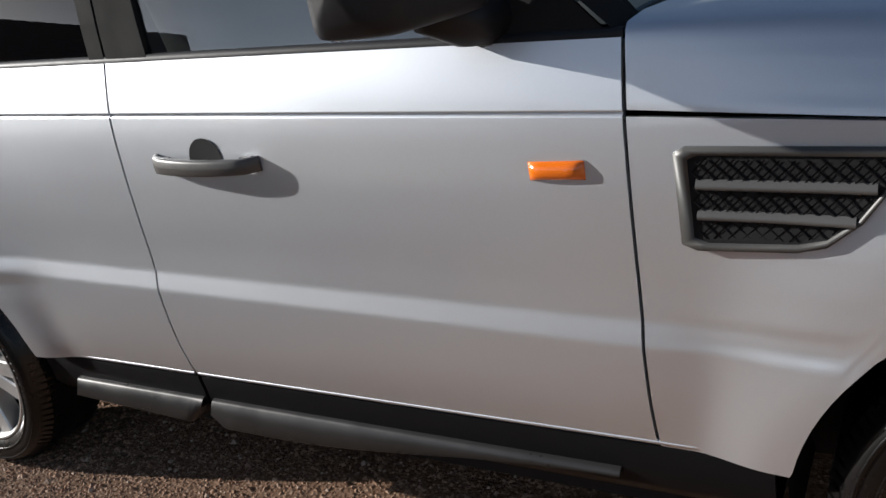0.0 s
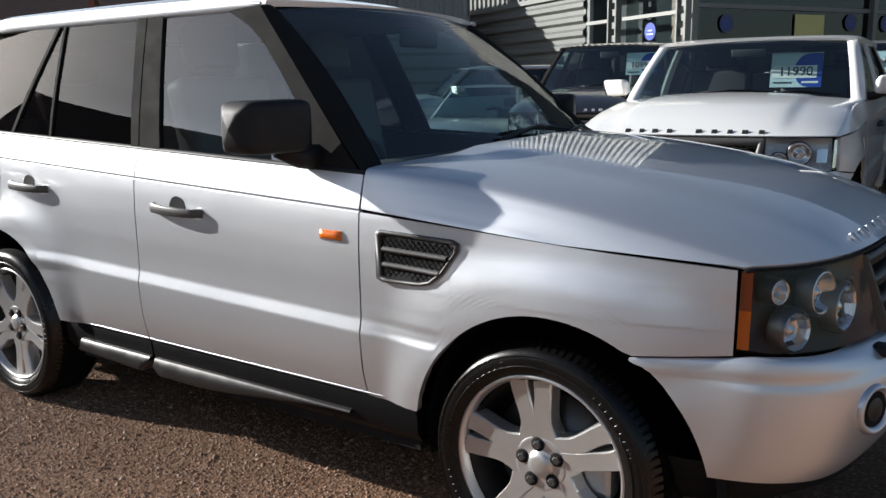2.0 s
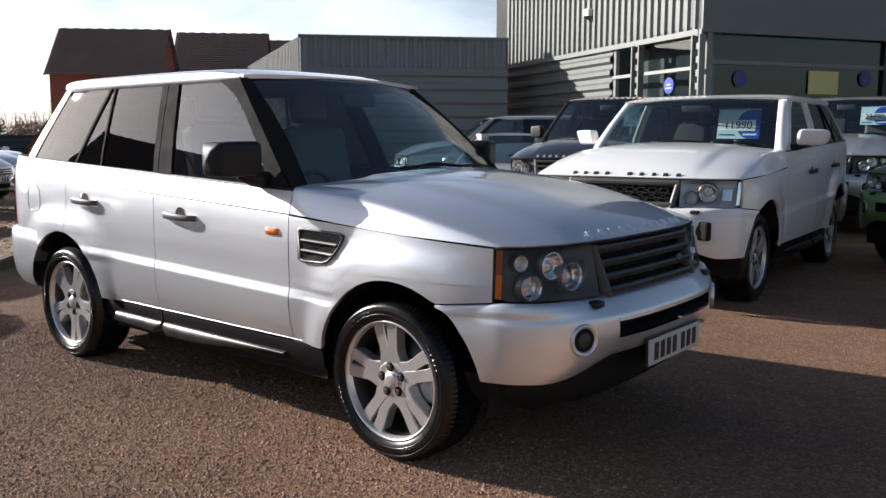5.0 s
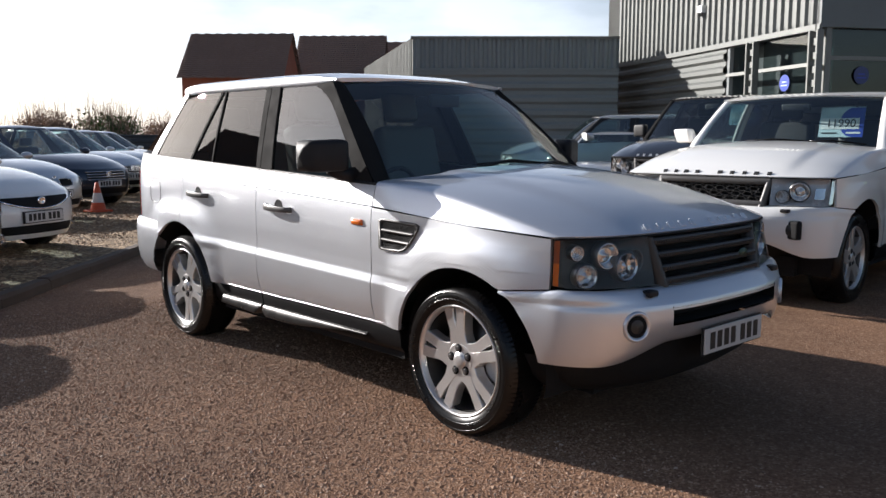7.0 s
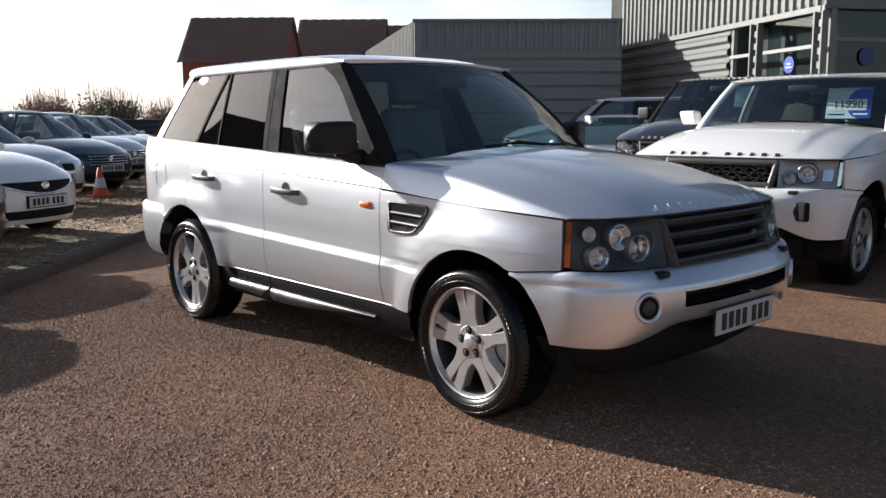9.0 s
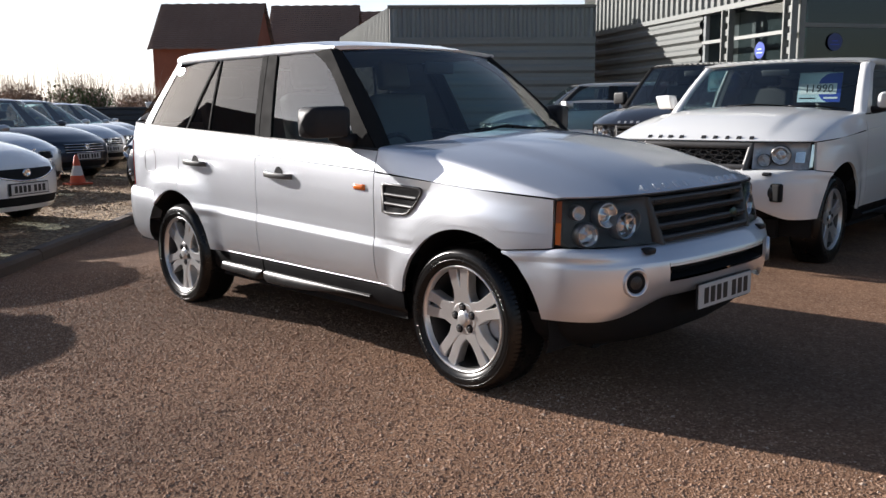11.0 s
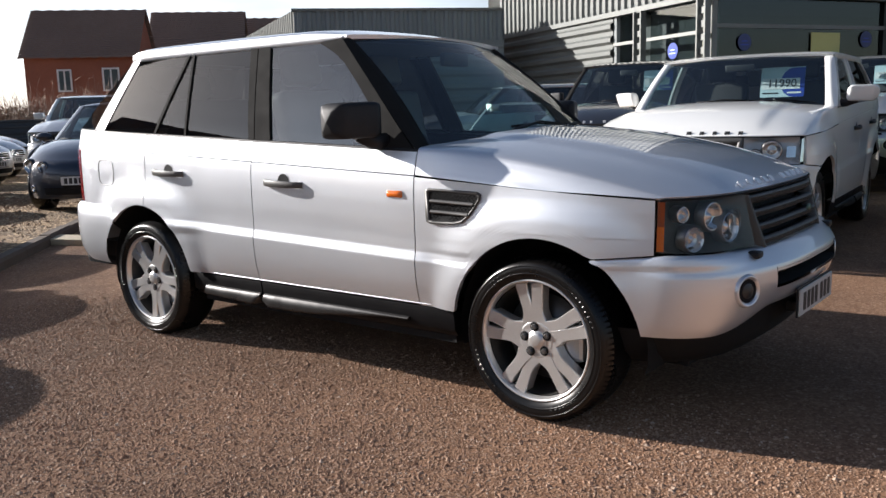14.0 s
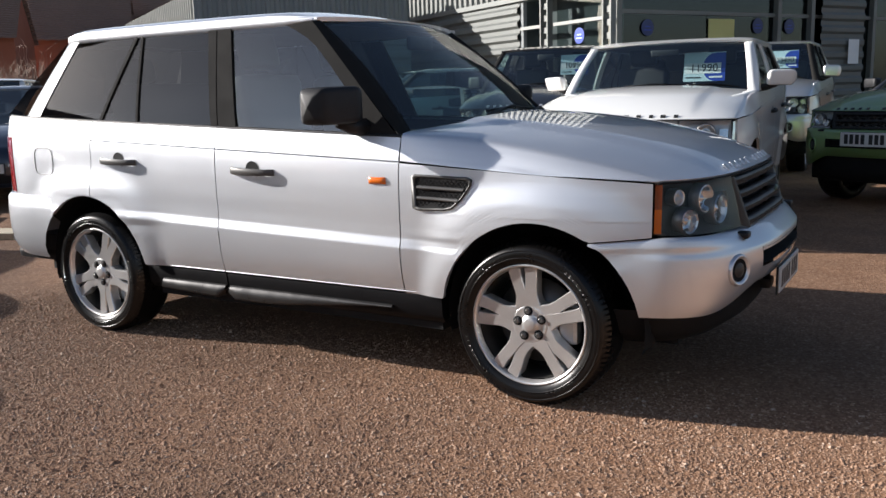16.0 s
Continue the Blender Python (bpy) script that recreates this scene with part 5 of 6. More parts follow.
def build_saloon(m, label, mat, style, group, size=1.0, lamps="swept"):
    """A saloon with a rounded nose, sloping bonnet and arched roof; front axle at x = 0, nose towards +x."""
    car = thing("car", m @ Matrix.Scale(size, 4), label, "car", group)
    W, WB, R = 0.885, 2.68, 0.315
    nz = [0.19, 0.24, 0.32, 0.40, 0.48, 0.54, 0.60, 0.65, 0.685, 0.705]
    na = [0.80, 0.84, 0.87, 0.885, 0.885, 0.875, 0.855, 0.825, 0.785, 0.74]
    sec = lambda z: float(np.interp(z, [0.19, 0.35, 0.55, 0.75, 1.0], [0.955, 0.985, 1.0, 0.992, 0.958]))

    def front(t, z, out=0.0):
        x, y = curved_plan(0.0, float(np.interp(z, nz, na)) + out, (W + out) * sec(z), 2.4, t)
        return x, y, z

    def patch(name, t0, t1, low, high, material_, parent, text="", out=0.006, nt=9, nv=5):
        """A sheet lying on the nose between two edges z(t)."""
        return surface(name, [[front(t, low(t) + (high(t) - low(t)) * j / (nv - 1), out) for j in range(nv)] for t in spread(t0, t1, nt)], material_, parent, text)

    end = 0.795
    surface("front_bumper", [[front(t, z) for z in nz] for t in spread(-end, end, 41)], mat, car)
    ws_z, ws_x = 0.925, -0.66

    def bonnet(u, t):
        fx, fy, fz = front(t, nz[-1])
        k = t / end
        bx, by, bz = ws_x + 0.30 * (1 - k * k), W * 0.952 * math.copysign(abs(k) ** 0.93, k), ws_z
        e = 1 - (1 - u) ** 1.75
        crown = 0.052 * (1 - abs(k) ** 2.6) * math.sin(math.pi * min(1.0, 0.16 + u * 0.62)) * min(1.0, u * 7)
        return fx + (bx - fx) * u, fy + (by - fy) * (u ** 0.8), fz + (bz - fz) * e + crown

    surface("bonnet", [[bonnet(u, t) for u in [0, 0.02, 0.05, 0.1, 0.17, 0.26, 0.37, 0.5, 0.65, 0.82, 1.0]] for t in spread(-end, end, 33)], mat, car)
    # flanks with round wheel arches
    x_end = front(end, 0.5)[0]
    tail_x = -WB - 0.98

    def flank_y(x, z):
        y = W
        if x > 0:
            y = W * (1 - min(1, x / float(np.interp(z, nz, na))) ** 2.4) ** (1 / 2.4)
        if x < -WB:
            y = W * (1 - min(0.999, (-WB - x) / 0.98) ** 2.8) ** (1 / 2.8)
        return y * sec(z)

    def waist(x):
        if x > ws_x:
            u = (x_end - x) / (x_end - ws_x)
            return nz[-1] + (ws_z - nz[-1]) * (1 - (1 - u) ** 1.75)
        return ws_z + 0.03 * min(1.0, (ws_x - x) / 2.0)

    def arch(x, low):
        for cx in (0.0, -WB):
            if abs(x - cx) < 0.345:
                return max(low, 0.30 + math.sqrt(0.345 ** 2 - (x - cx) ** 2))
        return low

    for s in (-1, 1):
        xs = sorted(set([round(v, 4) for v in spread(tail_x + 0.02, x_end, 60) + [c + 0.345 * math.cos(w) for c in (0.0, -WB) for w in spread(0.0, math.pi, 25)] if tail_x < v <= x_end + 1e-6]))
        pts = []
        for x in xs:
            lo, hi = arch(x, 0.21), waist(x)
            pts.append([(x, s * (flank_y(x, z) + (0.006 if abs(z - 0.72) < 0.02 else 0.0)), z) for z in [lo + (hi - lo) * q for q in (0, 0.12, 0.3, 0.5, 0.66, 0.8, 0.92, 1.0)]])
        side = surface("side_panel", pts, mat, car, "", 0.015)
        for x in (ws_x - 0.05, -1.66, -2.55):
            tube("shut_line", [(x - 0.03 * (z - 0.4), s * (flank_y(x, z) + 0.001), z) for z in spread(max(0.25, arch(x, 0.25)), waist(x), 9)], 0.003, DARK, side, "", 5)
        for x in (-1.52, -2.42):
            box("door_handle", x - 0.09, x + 0.09, min(s * 0.87, s * 0.905), max(s * 0.87, s * 0.905), 0.80, 0.825, mat, side, "", 0.008)
        for cx in (0.0, -WB):
            pts = [[(cx + 0.36 * math.cos(w), s * y, max(0.22, 0.30 + 0.36 * math.sin(w))) for y in (flank_y(cx, 0.5) - 0.03, 0.70, 0.55)] + [(cx, s * 0.55, 0.30)] for w in spread(-0.2, math.pi + 0.2, 20)]
            surface("wheel_arch_liner", pts, DARK, car)
    # tail and boot
    rz = [0.24, 0.35, 0.5, 0.65, 0.8, 0.92, 0.955]
    surface("rear_bumper", [[(-WB - curved_plan(0.0, 0.98 - 0.4 * max(0.0, z - 0.8), W, 2.8, t)[0], curved_plan(0.0, 0.98, W, 2.8, t)[1] * sec(z), z) for z in rz] for t in spread(-0.985, 0.985, 31)], mat, car)
    surface("boot_lid", [[(-WB - 0.20 - 0.70 * u, k * W * 0.955 * (1 - 0.12 * u * u), 0.955 + 0.03 * (1 - k * k) * (1 - u)) for u in spread(0, 1, 6)] for k in spread(-1, 1, 11)], mat, car)
    # cabin: glass all round, pillars, arched roof
    def cabin(t, v, out=0.0):
        e = v ** 0.92
        xf, xr = ws_x + 0.29 - 1.00 * e, -WB - 0.42 + 0.72 * e
        bw = 0.845 - 0.225 * v ** 1.15
        xc, a = (xf + xr) / 2, (xf - xr) / 2
        c, q = math.cos(t), math.sin(t)
        z = 0.925 + 0.475 * v + 0.03 * math.sin(math.pi * v * 0.5)
        return xc + (a + out) * math.copysign(abs(c) ** (2 / 5.5), c), (bw + out) * math.copysign(abs(q) ** (2 / 4.2), q), z

    tc = 0.74
    vs = spread(0.0, 1.0, 9)
    glassy = lambda nm, t0, t1, mt, text, n=13, v1=1.0: surface(nm, [[cabin(t, v * v1) for v in vs] for t in spread(t0, t1, n)], mt, car, text)
    glassy("windscreen", -tc, tc, SCREEN, "glass windscreen", 19).visible_shadow = False
    glassy("rear_window", math.pi - tc, math.pi + tc, PRIVACY, "dark rear window", 13)
    for s in (-1, 1):
        spans = [(0.93, 1.52, "door_glass"), (1.57, 2.22, "door_glass")]
        for a, b, nm in spans:
            glassy(nm, s * a, s * b, TINT, "clear door window", 9, 0.93)
        for a, b in ((tc, 0.93), (1.52, 1.57), (2.22, math.pi - tc)):
            surface("pillar", [[cabin(s * t, v, 0.004) for v in vs] for t in spread(a, b, 5)], mat if a != 1.52 else PILLAR, car, "", 0.01)
        surface("roof_rail", [[cabin(s * t, v, 0.005) for v in (0.92, 0.96, 1.0)] for t in spread(0.93, 2.22, 13)], mat, car)
    ring = 40
    rows = []
    for q in (1.0, 0.96, 0.88, 0.74, 0.55, 0.3, 0.02):
        rows.append([(lambda c: (-1.66 + (c[0] + 1.66) * q, c[1] * q, c[2] + 0.055 * (1 - q ** 2.4)))(cabin(2 * math.pi * k / ring, 1.0, 0.006)) for k in range(ring + 1)])
    surface("roof", rows, mat, car)
    # seats, wheel and dashboard seen through the glass
    surface("dashboard", [[(ws_x + 0.20 - 0.32 * u - 0.1 * abs(k), k * 0.74, 0.90 + 0.05 * math.sin(math.pi * u)) for u in spread(0, 1, 5)] for k in spread(-1, 1, 7)], CABIN, car, "dark dashboard")
    for y in (-0.36, 0.36):
        box("seat_back", -1.86, -1.72, y - 0.24, y + 0.24, 0.5, 1.06, CABIN, car, "", 0.05, 3, None, True)
        box("head_restraint", -1.86, -1.76, y - 0.12, y + 0.12, 1.09, 1.24, CABIN, car, "", 0.04, 3, None, True)
    box("cabin_floor", -3.0, -0.4, -0.72, 0.72, 0.22, 0.32, DARK, car)
    for s in (-1, 1):
        mir = thing_part("door_mirror", car)
        pts = []
        for k in range(9):
            f = k / 8
            r = max(0.02, math.sin(math.pi * (0.08 + 0.84 * f)) ** 0.5)
            pts.append([(-0.86 + 0.065 * r * math.cos(a), s * (0.86 + 0.21 * f), 0.985 + 0.062 * r * math.sin(a)) for a in spread(0, 2 * math.pi, 13)])
        surface("mirror_shell", pts, mat, mir)
        # lamps: pale bowl, round reflectors, clear cover
        lamp = thing_part("headlamp", car, "clear headlamp with round reflectors")
        if lamps == "round":
            for t, z, r in ((0.60, 0.62, 0.085), (0.36, 0.615, 0.066)):
                x, y, _ = front(s * t, z)
                mm = Matrix.Translation((x + 0.012, y, z)) @ Euler((0, 0, math.pi / 2 + s * (0.15 + 0.5 * t))).to_matrix().to_4x4()
                spun("bezel", [(r * 1.18, 0.03), (r * 1.12, -0.012), (r, -0.014)], mat, lamp, "", 24, mm)
                spun("reflector", [(r, -0.013), (r * 0.9, 0.006), (r * 0.5, 0.02), (0.001, 0.0)], LENS, lamp, "", 24, mm)
        else:
            low = lambda t: 0.545 + 0.055 * (abs(t) - 0.40) / 0.36
            high = lambda t: 0.63 + 0.062 * (abs(t) - 0.40) / 0.36
            patch("bowl", s * 0.40, s * 0.76, low, high, BRIGHTLAMP, lamp, "", 0.003)
            for t in (0.50, 0.64):
                z = (low(t) + high(t)) / 2
                x, y, _ = front(s * t, z)
                mm = Matrix.Translation((x + 0.010, y, z)) @ Euler((0, 0, math.pi / 2 + s * (0.2 + 0.75 * t))).to_matrix().to_4x4()
                spun("reflector", [(0.042, 0.0), (0.038, -0.006), (0.026, 0.004), (0.001, 0.008)], LENS, lamp, "", 20, mm)
            patch("cover", s * 0.395, s * 0.765, lambda t: low(t) - 0.004, lambda t: high(t) + 0.004, CLEAR, lamp, "", 0.016).visible_shadow = False
        x, y, z = front(s * 0.56, 0.32)
        spun("fog_lamp", [(0.055, 0.01), (0.05, -0.012), (0.03, -0.006), (0.001, -0.002)], LENS, car, "round fog lamp", 18, Matrix.Translation((x + 0.006, y, 0.32)) @ Euler((0, 0, math.pi / 2 + s * 0.5)).to_matrix().to_4x4())
    patch("air_intake", -0.36, 0.36, lambda t: 0.245, lambda t: 0.345 - 0.02 * abs(t), DARK, car, "black lower air intake")
    grille = thing_part("grille", car)
    if style == "wide":
        edge = lambda t: 0.515 + 0.10 * (abs(t) / 0.31) ** 1.6
        patch("mesh", -0.31, 0.31, edge, lambda t: 0.645, DARK, grille, "black grille mesh", 0.008, 15)
        tube("chrome_edge", [Vector(front(t, edge(t), 0.012)) for t in spread(-0.31, 0.31, 17)], 0.010, CHROME, grille, "", 6)
    elif style == "kidney":
        for s in (-1, 1):
            patch("mesh", s * 0.025, s * 0.175, lambda t: 0.55 + 0.012 * abs(t), lambda t: 0.655, DARK, grille, "", 0.010)
            loop = [front(s * t, z, 0.013) for t, z in ((0.02, 0.55), (0.10, 0.542), (0.17, 0.555), (0.185, 0.60), (0.18, 0.65), (0.10, 0.664), (0.02, 0.66), (0.02, 0.55))]
            tube("chrome_edge", [Vector(v) for v in loop], 0.008, CHROME, grille, "", 6)
    elif style == "bars":
        patch("backing", -0.27, 0.27, lambda t: 0.49 + 0.03 * abs(t), lambda t: 0.655, DARK, grille, "", 0.006, 13)
        for k in range(4):
            z = 0.505 + 0.046 * k
            tube("chrome_bar", [Vector(front(t, z, 0.014)) for t in spread(-0.265, 0.265, 13)], 0.009, CHROME, grille, "", 6)
    else:
        patch("mesh", -0.14, 0.14, lambda t: 0.33, lambda t: 0.40, DARK, grille, "", 0.008)
    if style:
        x, y, z = front(0.0, 0.60 if style != "kidney" else 0.684)
        spun("badge", [(0.052, 0.0), (0.050, -0.010), (0.034, -0.012), (0.026, -0.006), (0.001, -0.006)], CHROME, grille, "round bright badge", 22, Matrix.Translation((x + 0.014, 0, z)) @ Euler((0, 0, math.pi / 2)).to_matrix().to_4x4() @ Matrix.Diagonal((1.1 if style != "kidney" else 0.6, 1, 0.85 if style != "kidney" else 0.5, 1)))
    plate = thing_part("number_plate", car, "white number plate with dark marks")
    px = front(0.0, 0.43)[0] + 0.022
    box("plate", px - 0.008, px, -0.26, 0.26, 0.375, 0.486, PLATE, plate, "", 0.002, 1)
    box("plate_holder", px - 0.03, px - 0.009, -0.272, 0.272, 0.365, 0.496, TRIM, plate)
    yy = -0.22
    for k in range(7):
        box("mark", px, px + 0.0012, yy, yy + 0.042, 0.393, 0.468, INK, plate)
        yy += 0.061 + (0.027 if k == 3 else 0)
    for k in (-1, 1):
        tube("wiper", [Vector((ws_x + 0.27 - 0.17 * (y / 0.8) ** 2, y, 0.955)) for y in spread(k * 0.05, k * 0.62, 6)], 0.008, TRIM, car, "black wiper arm", 5)
    for x in (0.0, -WB):
        for s in (-1, 1):
            build_wheel(dict(track=0.755, spokes=5), car, x, s, R, 0.225)
    return car


ROW = "row of used cars"
for label, pm, style, x, y, az, size in (
        ("white hatchback at the end of a row on gravel", WHITE, "wide", -7.05, -0.42, 27, 1.0), ("silver saloon car in a row on gravel", SILVERFAR, "kidney", -10.7, 0.98, 24, 1.0),
        ("black saloon car with chrome grille on gravel", NAVY, "bars", -13.1, 2.70, 20, 1.03), ("grey saloon car with chrome grille on gravel", SILVERFAR, "bars", -15.7, 4.25, 20, 1.03),
        ("silver saloon car far along a row", SILVERFAR, "bars", -18.0, 5.70, 20, 1.0), ("pale grey saloon car far along a row", WHITE, "wide", -20.6, 7.1, 20, 1.0),
        ("dark grey saloon car behind the kerb", DARKGREY, "wide", -5.45, -1.72, 20, 1.0), ("grey saloon car behind the kerb", DARKGREY, "wide", -3.78, -2.91, 20, 1.0)):
    turn = Matrix.Rotation(radians(az), 4, "Z")
    build_saloon(Matrix.Translation((x, y, 0.088)) @ turn @ Matrix.Translation((-0.90 * size, 0, 0)), label, pm, style, ROW, size)
build_saloon(Matrix.Translation((-9.75, 2.95, 0.088)) @ Matrix.Rotation(radians(-45), 4, "Z"), "dark blue saloon car with round lamps on gravel", NAVY, "", ROW, 1.04, "round")
build_saloon(Matrix.Translation((-6.3, 8.27, 0)) @ Matrix.Rotation(radians(-70), 4, "Z"), "silver hatchback beside the annexe", SILVERFAR, "wide", "cars for sale")
build_car(dict(FREE, label="silver estate car behind a dark saloon", paint=SILVERFAR, mirror_mat=SILVERFAR, hood_marks=False), Matrix.Translation((-14.94, 5.7, 0.09)) @ Matrix.Rotation(radians(-45), 4, "Z"))
build_car(dict(FREE, label="silver estate car with roof rails beside the annexe", paint=SILVERFAR, mirror_mat=SILVERFAR, hood_marks=False, pillar_mat=TRIM), Matrix.Translation((-8.6, 9.6, 0)) @ Matrix.Rotation(radians(222), 4, "Z"))

# ---- traffic cone, slab ----
ORANGE = plain("cone_orange", (0.62, 0.09, 0.03), 0.5)
CONEWHITE = plain("cone_white", (0.62, 0.62, 0.62), 0.4)
cone = thing("traffic_cone", Matrix.Translation((-12.3, 2.15, 0.085)), "orange and white traffic cone on gravel", "traffic cone")
up = Matrix.Rotation(radians(90), 4, "X")
spun("cone_body", [(0.135, 0.03), (0.105, 0.16)], ORANGE, cone, "", 20, up)
spun("cone_band", [(0.106, 0.16), (0.066, 0.33)], CONEWHITE, cone, "white reflective band", 20, up)
spun("cone_top", [(0.066, 0.33), (0.03, 0.50), (0.022, 0.51), (0.001, 0.51)], ORANGE, cone, "", 20, up)
box("cone_base", -0.19, 0.19, -0.19, 0.19, 0.0, 0.035, ORANGE, cone, "", 0.012)
box("concrete_slab", -0.45, 0.45, -0.17, 0.17, 0.0, 0.07, plain("pale_slab", (0.42, 0.36, 0.26), 0.9, 0, 30, 0.2, 0.003), None, "pale flat slab lying by the kerb", 0.012, 2,
    Matrix.Translation((-7.0, 1.0, 0)) @ Matrix.Rotation(radians(20), 4, "Z"))
tagged(bpy.data.objects["concrete_slab"], "", "slab")

# ---- dealer's building ----
CLAD = plain("grey_green_cladding", (0.140, 0.150, 0.140), 0.55, 0.1, 12, 0.10)
ANNEXE = plain("blue_grey_cladding", (0.190, 0.225, 0.240), 0.55, 0.1, 12, 0.10)
FRAME = plain("grey_steel_frame", (0.17, 0.18, 0.17), 0.5, 0.2)
TEAL = plain("teal_panel", (0.055, 0.085, 0.09), 0.35)
SHOP = glass("shop_glass", (0.20, 0.27, 0.28), 1.0, 0.0, 0.05)
SIDEGLASS = glass("side_window_glass", (0.55, 0.60, 0.60), 1.0, 0.0, 0.08)
C0 = Vector((-4.55, 12.97, 0))
DA = Vector((math.cos(radians(149.6)), math.sin(radians(149.6)), 0))       # along the ribbed side wall, away from the corner
DF = Vector((math.cos(radians(59.6)), math.sin(radians(59.6)), 0))         # along the glazed front


def ribbed(name, p, d, length, z0, z1, out, pitch, depth, upright, mat, parent):
    """Profiled sheet from p along d, ribs standing or lying."""
    verts, faces = [], []
    prof = [(0.0, 0.0), (0.30, 0.0), (0.5, 1.0), (0.80, 1.0), (1.0, 0.0)]
    if upright:
        k, line2 = 0, []
        while k * pitch < length:
            line2 += [(k * pitch + f * pitch, o * depth) for f, o in prof[:-1]]
            k += 1
        line2 = [(min(s, length), o) for s, o in line2] + [(length, 0)]
        for s, o in line2:
            q = p + d * s + out * o
            verts += [q + Vector((0, 0, z0)), q + Vector((0, 0, z1))]
    else:
        k, line2 = 0, []
        while k * pitch < z1 - z0:
            line2 += [(k * pitch + f * pitch, o * depth) for f, o in prof[:-1]]
            k += 1
        line2 = [(min(s, z1 - z0), o) for s, o in line2] + [(z1 - z0, 0)]
        for s, o in line2:
            verts += [p + out * o + Vector((0, 0, z0 + s)), p + d * length + out * o + Vector((0, 0, z0 + s))]
    faces = [(2 * i, 2 * i + 1, 2 * i + 3, 2 * i + 2) for i in range(len(line2) - 1)]
    return solid(name, verts, faces, mat, parent)


def slab(name, p, d, out, s0, s1, z0, z1, t0, t1, mat, parent, bevel=0.0):
    """A box along a wall: s along it, t outwards."""
    m = Matrix((d, out, Vector((0, 0, 1)))).transposed().to_4x4()
    m.translation = p
    return box(name, s0, s1, t0, t1, z0, z1, mat, parent, "", bevel, 2, m)


OA, OF = Vector((DA.y, -DA.x, 0)), Vector((DF.y, -DF.x, 0))
if OA.y > 0:
    OA = -OA
if OF.x < 0:
    OF = -OF
shop = thing("showroom", Matrix(), "grey clad car showroom with glazed front", "building", "", "structure")
LA = 9.1
ribbed("upper_cladding", C0, DA, LA, 3.50, 7.6, OA, 0.26, 0.05, True, CLAD, shop)
slab("flashing", C0, DA, OA, 0, LA, 3.40, 3.51, -0.02, 0.075, FRAME, shop)
ribbed("lower_cladding", C0 + DA * 3.25, DA, LA - 3.25, 0.0, 3.40, OA, 0.30, 0.075, False, CLAD, shop)
slab("inner_wall", C0, DA, OA, 3.2, LA + 1, 0.0, 7.6, -0.4, -0.05, CLAD, shop)
slab("inner_wall", C0, DA, OA, 0.0, LA + 1, 3.45, 7.6, -0.4, -0.05, CLAD, shop)
# side windows between stanchions
for s0, s1 in ((0.14, 1.92), (2.36, 3.2)):
    slab("window_glass", C0, DA, OA, s0, s1, 0.1, 3.38, -0.10, -0.09, SIDEGLASS, shop)
    slab("window_rail", C0, DA, OA, s0, s1, 2.74, 2.81, -0.10, 0.03, plain("pale_rail", (0.30, 0.31, 0.29), 0.5), shop)
    slab("window_rail", C0, DA, OA, s0, s1, 0.0, 0.3, -0.10, 0.03, FRAME, shop)


def stanchion(p, d, out, s, width, parent):
    for o in (-width / 2, width / 2 - 0.04):
        slab("stanchion_flange", p, d, out, s + o, s + o + 0.04, 0, 3.40, -0.02, 0.12, FRAME, parent)
    k = 0
    while k * 0.26 < 3.4:
        slab("stanchion_web", p, d, out, s - width / 2 + 0.04, s + width / 2 - 0.04, k * 0.26, k * 0.26 + 0.13, 0.0, 0.06, FRAME, parent)
        k += 1


stanchion(C0, DA, OA, 0.0, 0.28, shop)
stanchion(C0, DA, OA, 2.14, 0.30, shop)
# glazed front
LF = 26.0
slab("fascia", C0, DF, OF, 0.0, LF, 3.46, 7.6, -0.3, 0.06, plain("fascia_grey", (0.12, 0.14, 0.145), 0.45), shop)
slab("front_glass", C0, DF, OF, 0.3, LF, 0.15, 3.46, -0.12, -0.11, SHOP, shop)
slab("plinth", C0, DF, OF, 0.0, LF, 0.0, 0.15, -0.2, 0.05, FRAME, shop)
slab("transom", C0, DF, OF, 0.3, LF, 2.86, 2.94, -0.14, -0.06, FRAME, shop)
for s in (0.22, 4.95, 6.1, 8.4, 10.2, 12.0, 14.0, 17.0):
    slab("mullion", C0, DF, OF, s - 0.06, s + 0.06, 0, 3.46, -0.15, 0.02, FRAME, shop)
ribbed("front_cladding", C0 + DF * 6.35 + OF * 0.04, DF, 1.6, 0.0, 3.46, OF, 0.3, 0.04, False, CLAD, shop)
# stickers and notices on the glass
def sticker(name, wall, s, z, pts, mat, label, cat="sticker", t=-0.075):
    d, out = (DA, OA) if wall == "side" else (DF, OF)
    m = Matrix((d, Vector((0, 0, 1)), d.cross(Vector((0, 0, 1))))).transposed().to_4x4()
    m.translation = C0 + d * s + out * t + Vector((0, 0, z))
    ob = solid(name, [m @ Vector((x, y, 0)) for x, y in pts], [tuple(range(len(pts)))], mat)
    return tagged(ob, label, cat, "stickers on the showroom")


